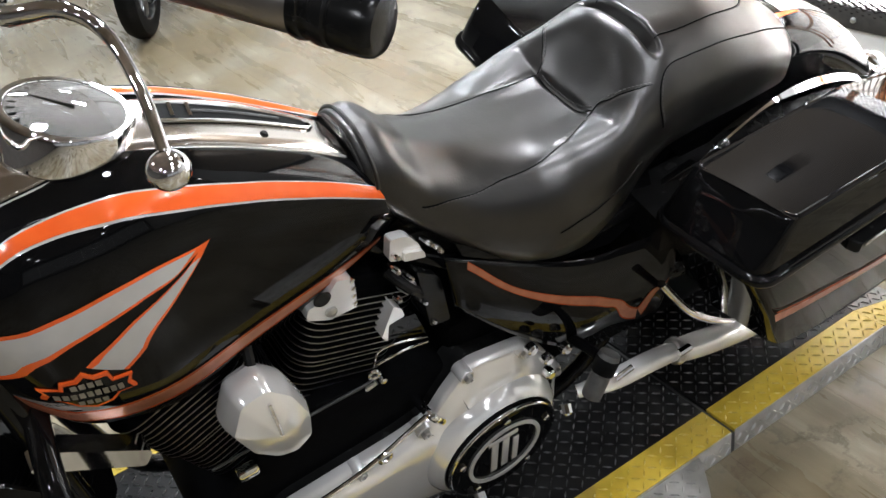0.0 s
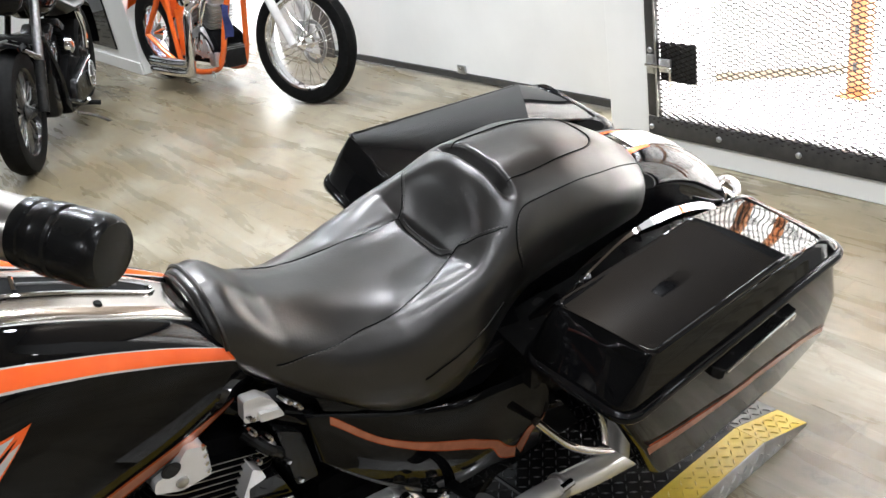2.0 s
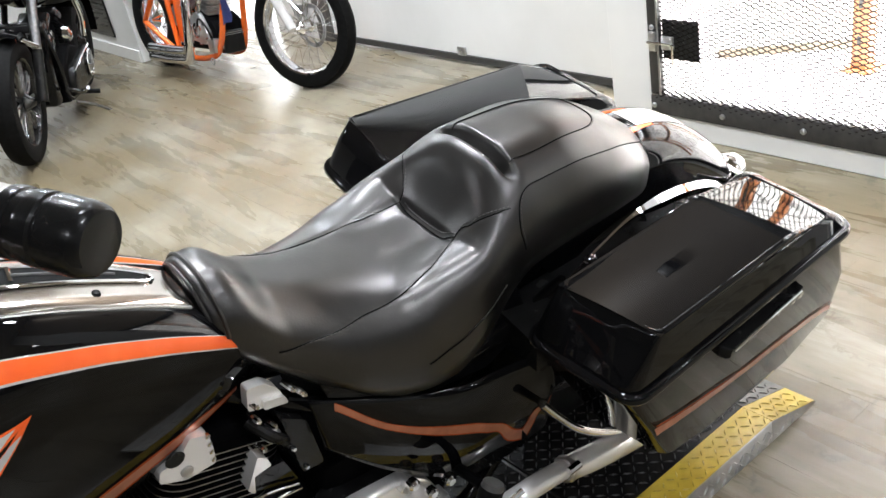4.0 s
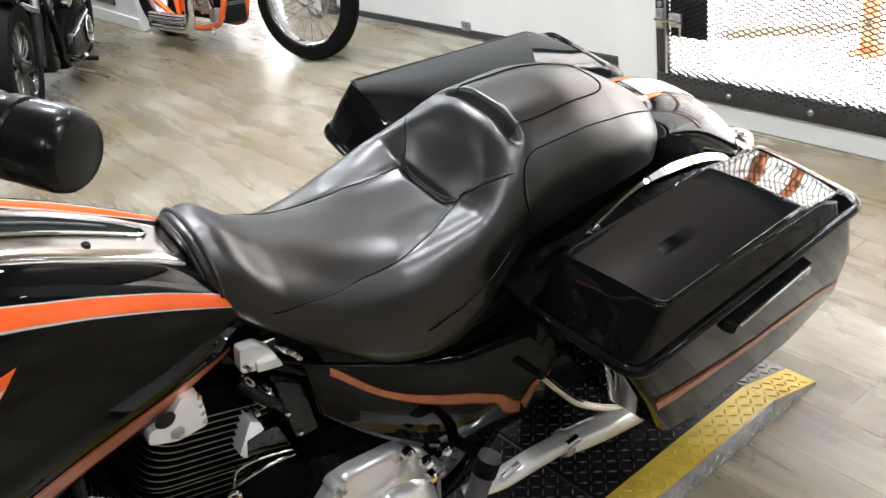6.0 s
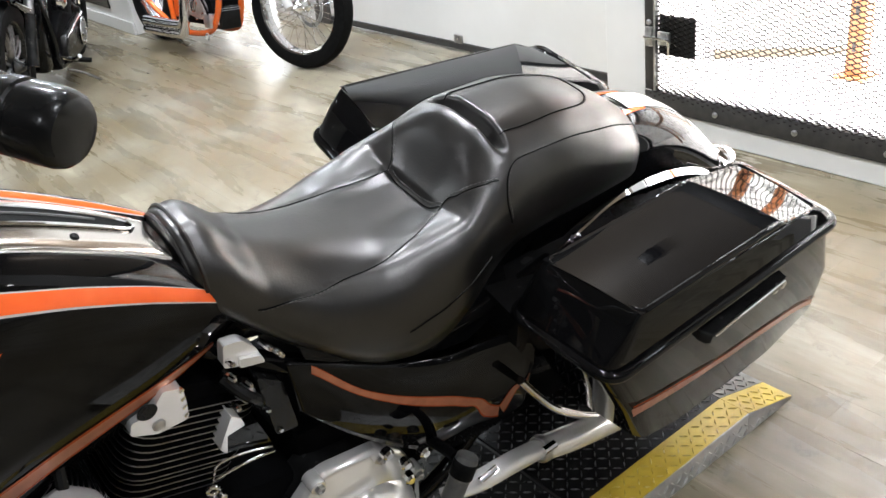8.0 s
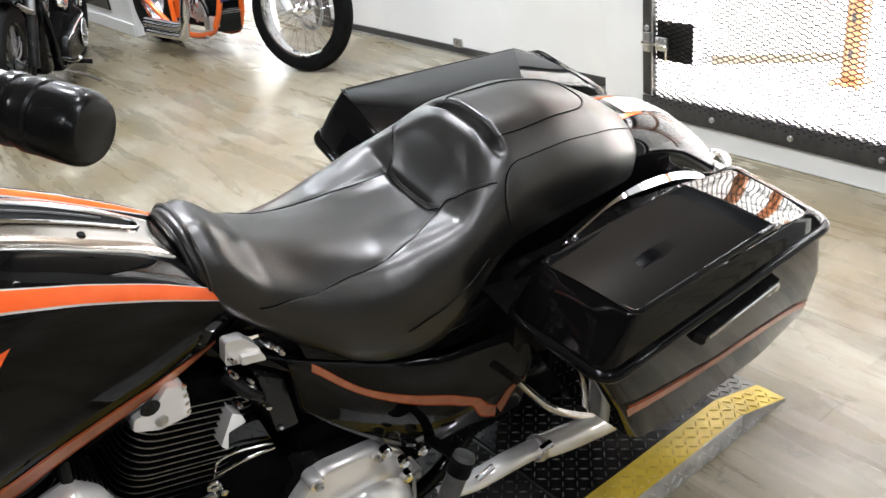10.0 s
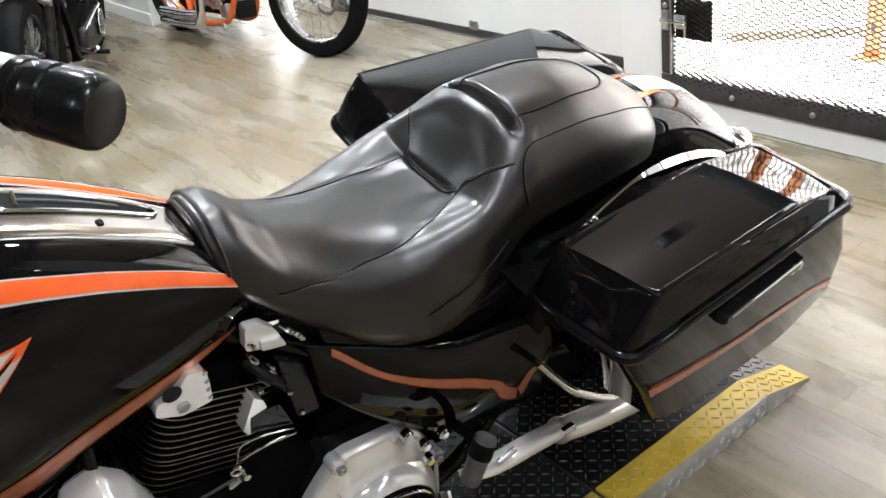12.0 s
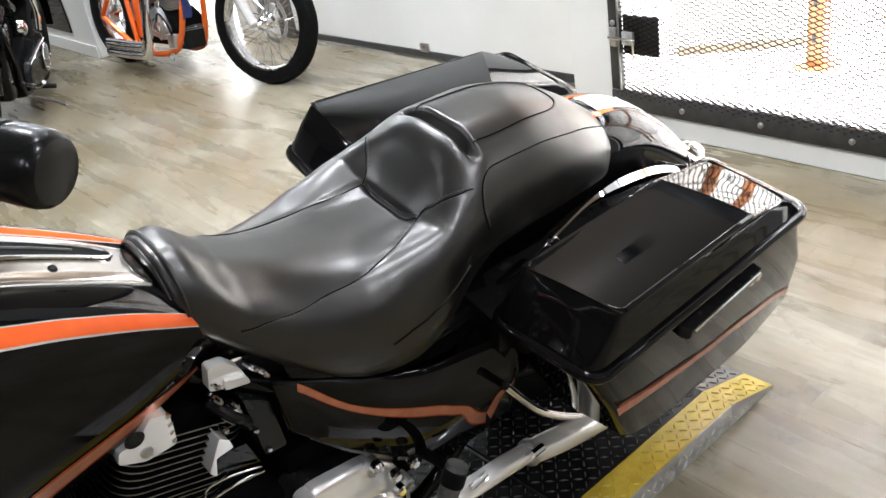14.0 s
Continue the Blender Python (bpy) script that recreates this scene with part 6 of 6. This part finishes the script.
# ---- the black motorcycle ----
def roadster():
    top = thing("black_motorcycle", "all-black motorcycle on its stand in the showroom", "motorcycle", pose(-0.17, 3.70, 0, 0, 0, 62) @ pose(0, 0, 0, 9, 0, 0))
    wheel(top, 0.0, 0.33, 0.062, BLACK_GLOSS_RIM, 18, 0.05, True, FIN_EDGE)
    wheel(top, 1.52, 0.32, 0.08, BLACK_GLOSS_RIM, 14, 0.05, True)
    for s in (-1, 1):
        part("fork_leg", tube([(0.0, s * 0.12, 0.33), (0.10, s * 0.12, 0.58)], 0.03, 14), BLACK_TRIM, top, "black fork leg")
        part("fork_tube", tube([(0.10, s * 0.12, 0.58), (0.28, s * 0.12, 1.0)], 0.024, 14), FIN_EDGE, top, "dark metal fork tube")
        part("frame_rail", tube([(0.34, s * 0.04, 0.85), (0.42, s * 0.13, 0.45), (0.52, s * 0.13, 0.22), (0.7, s * 0.13, 0.17), (1.15, s * 0.13, 0.18)], 0.017, 10), BLACK_PAINT, top, "black frame tube")
    part("fork_brace", tube([(0.07, -0.14, 0.60), (0.06, 0.0, 0.66), (0.07, 0.14, 0.60)], 0.016, 12), CHROME, top, "polished fork brace")
    part("front_fender", loft([[(rr * math.cos(radians(d)), y, 0.33 + rr * math.sin(radians(d))) for y, rr in ((-0.08, 0.335), (-0.075, 0.36), (0, 0.38), (0.075, 0.36), (0.08, 0.335))] for d in range(20, 110, 6)], closed=False), BLACK_PAINT, top, "black front fender")
    part("lower_clamp", box(0.14, 0.24, -0.16, 0.16, 0.66, 0.70, 0.012), BLACK_TRIM, top)
    part("engine_case", prism(hull_outline([(0.58, 0.27, 0.11), (1.0, 0.28, 0.12), (0.75, 0.36, 0.11)]), 0.13, -0.14, 0.03), CRINKLE, top, "black engine case")
    part("primary_cover", prism(hull_outline([(1.02, 0.29, 0.11), (0.66, 0.27, 0.09)]), -0.14, -0.18, 0.02), BLACK_TRIM, top, "black primary cover")
    derby = part("derby_cover", lathe([(0.085, 0.178), (0.083, 0.19), (0.0, 0.193)], (1.02, 0, 0.29), (0, -1, 0), 32), BLACK_PAINT, top)
    part("derby_rim", torus((1.02, -0.188, 0.29), (0, 1, 0), 0.083, 0.004, 32, 6), CHROME, derby)
    for k in range(6):
        a = radians(60 * k)
        part("bolt", lathe([(0.007, 0.19), (0.005, 0.198)], (1.02 + 0.068 * math.cos(a), 0, 0.29 + 0.068 * math.sin(a)), (0, -1, 0), 8), CHROME, derby)
    for tilt, x in ((22, 0.80), (-22, 0.72)):
        barrel = part("cylinder", loft([round_poly([(-0.06, -0.07, h), (0.06, -0.07, h), (0.06, 0.07, h), (-0.06, 0.07, h)], 0.03, 4) for h in (0.0, 0.24)]), CRINKLE, top, "black finned cylinder")
        barrel.matrix_basis = pose(x, 0, 0.38, 0, tilt, 0)
        fin = None
        for k in range(10):
            if fin is None:
                fin = part("fin", loft([round_poly([(-0.08, -0.09, z), (0.08, -0.09, z), (0.08, 0.09, z), (-0.08, 0.09, z)], 0.03, 3) for z in (-0.003, 0.003)]), CRINKLE, barrel)
            else:
                f = new("fin", fin.data)
                f.parent, fin = barrel, f
            fin.location = (0, 0, 0.03 + 0.019 * k)
        part("rocker_box", box(-0.08, 0.08, -0.085, 0.085, 0.235, 0.29, 0.02), BLACK_TRIM, barrel)
    part("horn_cover", lathe([(0.05, 0.12), (0.045, 0.15), (0.02, 0.165), (0.0, 0.168)], (0.77, 0, 0.52), (0, -1, 0), 24), CHROME, top, "chrome horn cover")
    part("foot_control", tube([(0.52, -0.14, 0.25), (0.50, -0.22, 0.24), (0.46, -0.26, 0.27)], 0.012, 10), CHROME, top, "chrome foot control")
    part("foot_peg", tube([(0.52, -0.20, 0.235), (0.52, -0.31, 0.23)], 0.014, 12), RUBBER, top, "rubber foot peg")
    part("shift_rod", tube([(0.50, -0.20, 0.36), (0.75, -0.205, 0.40), (0.95, -0.205, 0.42)], 0.006, 8), CHROME, top)
    part("side_stand", tube([(0.66, -0.14, 0.14), (0.72, -0.24, 0.09), (0.80, -0.40, -0.015), (0.81, -0.44, 0.0)], 0.009, 10), FIN_EDGE, top, "dark steel side stand")
    part("seat_bracket", tube([(1.12, -0.16, 0.44), (1.10, -0.17, 0.56), (1.04, -0.16, 0.68)], 0.017, 10), CHROME, top)
    part("tank", loft([[(x, w * math.cos(a), 0.84 + h * math.sin(a)) for a in (2 * math.pi * k / 24 for k in range(24))] for x, w, h in ((0.36, 0.04, 0.05), (0.44, 0.11, 0.10), (0.62, 0.15, 0.13), (0.82, 0.12, 0.10), (0.94, 0.05, 0.06))]), BLACK_PAINT, top, "black fuel tank")
    part("seat", loft([[(x, w * math.cos(a), z + 0.05 * math.sin(a)) for a in (2 * math.pi * k / 20 for k in range(20))] for x, w, z in ((0.9, 0.08, 0.78), (1.05, 0.15, 0.70), (1.25, 0.17, 0.70), (1.4, 0.13, 0.76), (1.65, 0.1, 0.78))]), LEATHER, top, "black leather seat")
    part("rear_fender", loft([[(1.52 + rr * math.cos(radians(d)), y, 0.32 + rr * math.sin(radians(d))) for y, rr in ((-0.11, 0.34), (-0.10, 0.37), (0, 0.385), (0.10, 0.37), (0.11, 0.34))] for d in range(0, 140, 7)], closed=False), BLACK_PAINT, top, "black rear fender")
    part("handlebar", tube([(0.5, -0.42, 1.08), (0.38, -0.30, 1.10), (0.30, -0.08, 1.04), (0.30, 0.08, 1.04), (0.38, 0.30, 1.10), (0.5, 0.42, 1.08)], 0.0125, 10), BLACK_TRIM, top, "black handlebar")
    head = part("headlamp", lathe([(0.05, 0.10), (0.085, 0.06), (0.09, 0.0), (0.086, -0.015), (0.0, -0.02)], (0.12, 0, 0.90), (1, 0, 0), 28), BLACK_PAINT, top, "black round headlamp")
    part("lens", lathe([(0.082, -0.016), (0.05, -0.026), (0.0, -0.03)], (0.12, 0, 0.90), (1, 0, 0), 28), BLACK_PAINT, head)
    part("chin_cover", box(0.35, 0.58, -0.115, 0.115, 0.19, 0.60, 0.03), BLACK_PAINT, top, "black radiator cover")
    return top


roadster()

# ---- floor planks, pieces last ----
PLANK_W, PLANK_L = 0.145, 0.92


def plank_mesh(w, l):
    bm = box(-w / 2 + 0.0001, w / 2 - 0.0001, -l / 2 + 0.0001, l / 2 - 0.0001, -0.0045, 0.0)
    top = [e for e in bm.edges if all(v.co.z > -0.001 for v in e.verts)]
    bmesh.ops.bevel(bm, geom=top, offset=0.0002, segments=1, affect="EDGES")
    return mesh("plank", bm, FLOOR, smooth=False)


whole = plank_mesh(PLANK_W, PLANK_L)
shift = random.Random(5)
verts, faces, count = [], [], 0
for i in range(-34, 42):
    x = (i + 0.5) * PLANK_W
    off = shift.uniform(0, PLANK_L)
    for j in range(-6, 11):
        y = j * PLANK_L + off
        near = -0.8 < x < 2.3 and -1.4 < y < 7.0
        if near and count < 300:
            ob = new("plank", whole)
            ob.parent, ob.location = floor, (x, y, 0)
            count += 1
        elif -5 < x < 6 and -5.2 < y < 9:
            b, w, l = len(verts), PLANK_W / 2 - 0.0002, PLANK_L / 2 - 0.0002
            verts += [(x - w, y - l, 0), (x + w, y - l, 0), (x + w, y + l, 0), (x - w, y + l, 0)]
            faces.append((b, b + 1, b + 2, b + 3))
me = bpy.data.meshes.new("planks")
me.from_pydata(verts, [], faces)
me.materials.append(FLOOR_REST)
rest = tagged(new("planks", me), kind="stuff")
rest.parent = floor
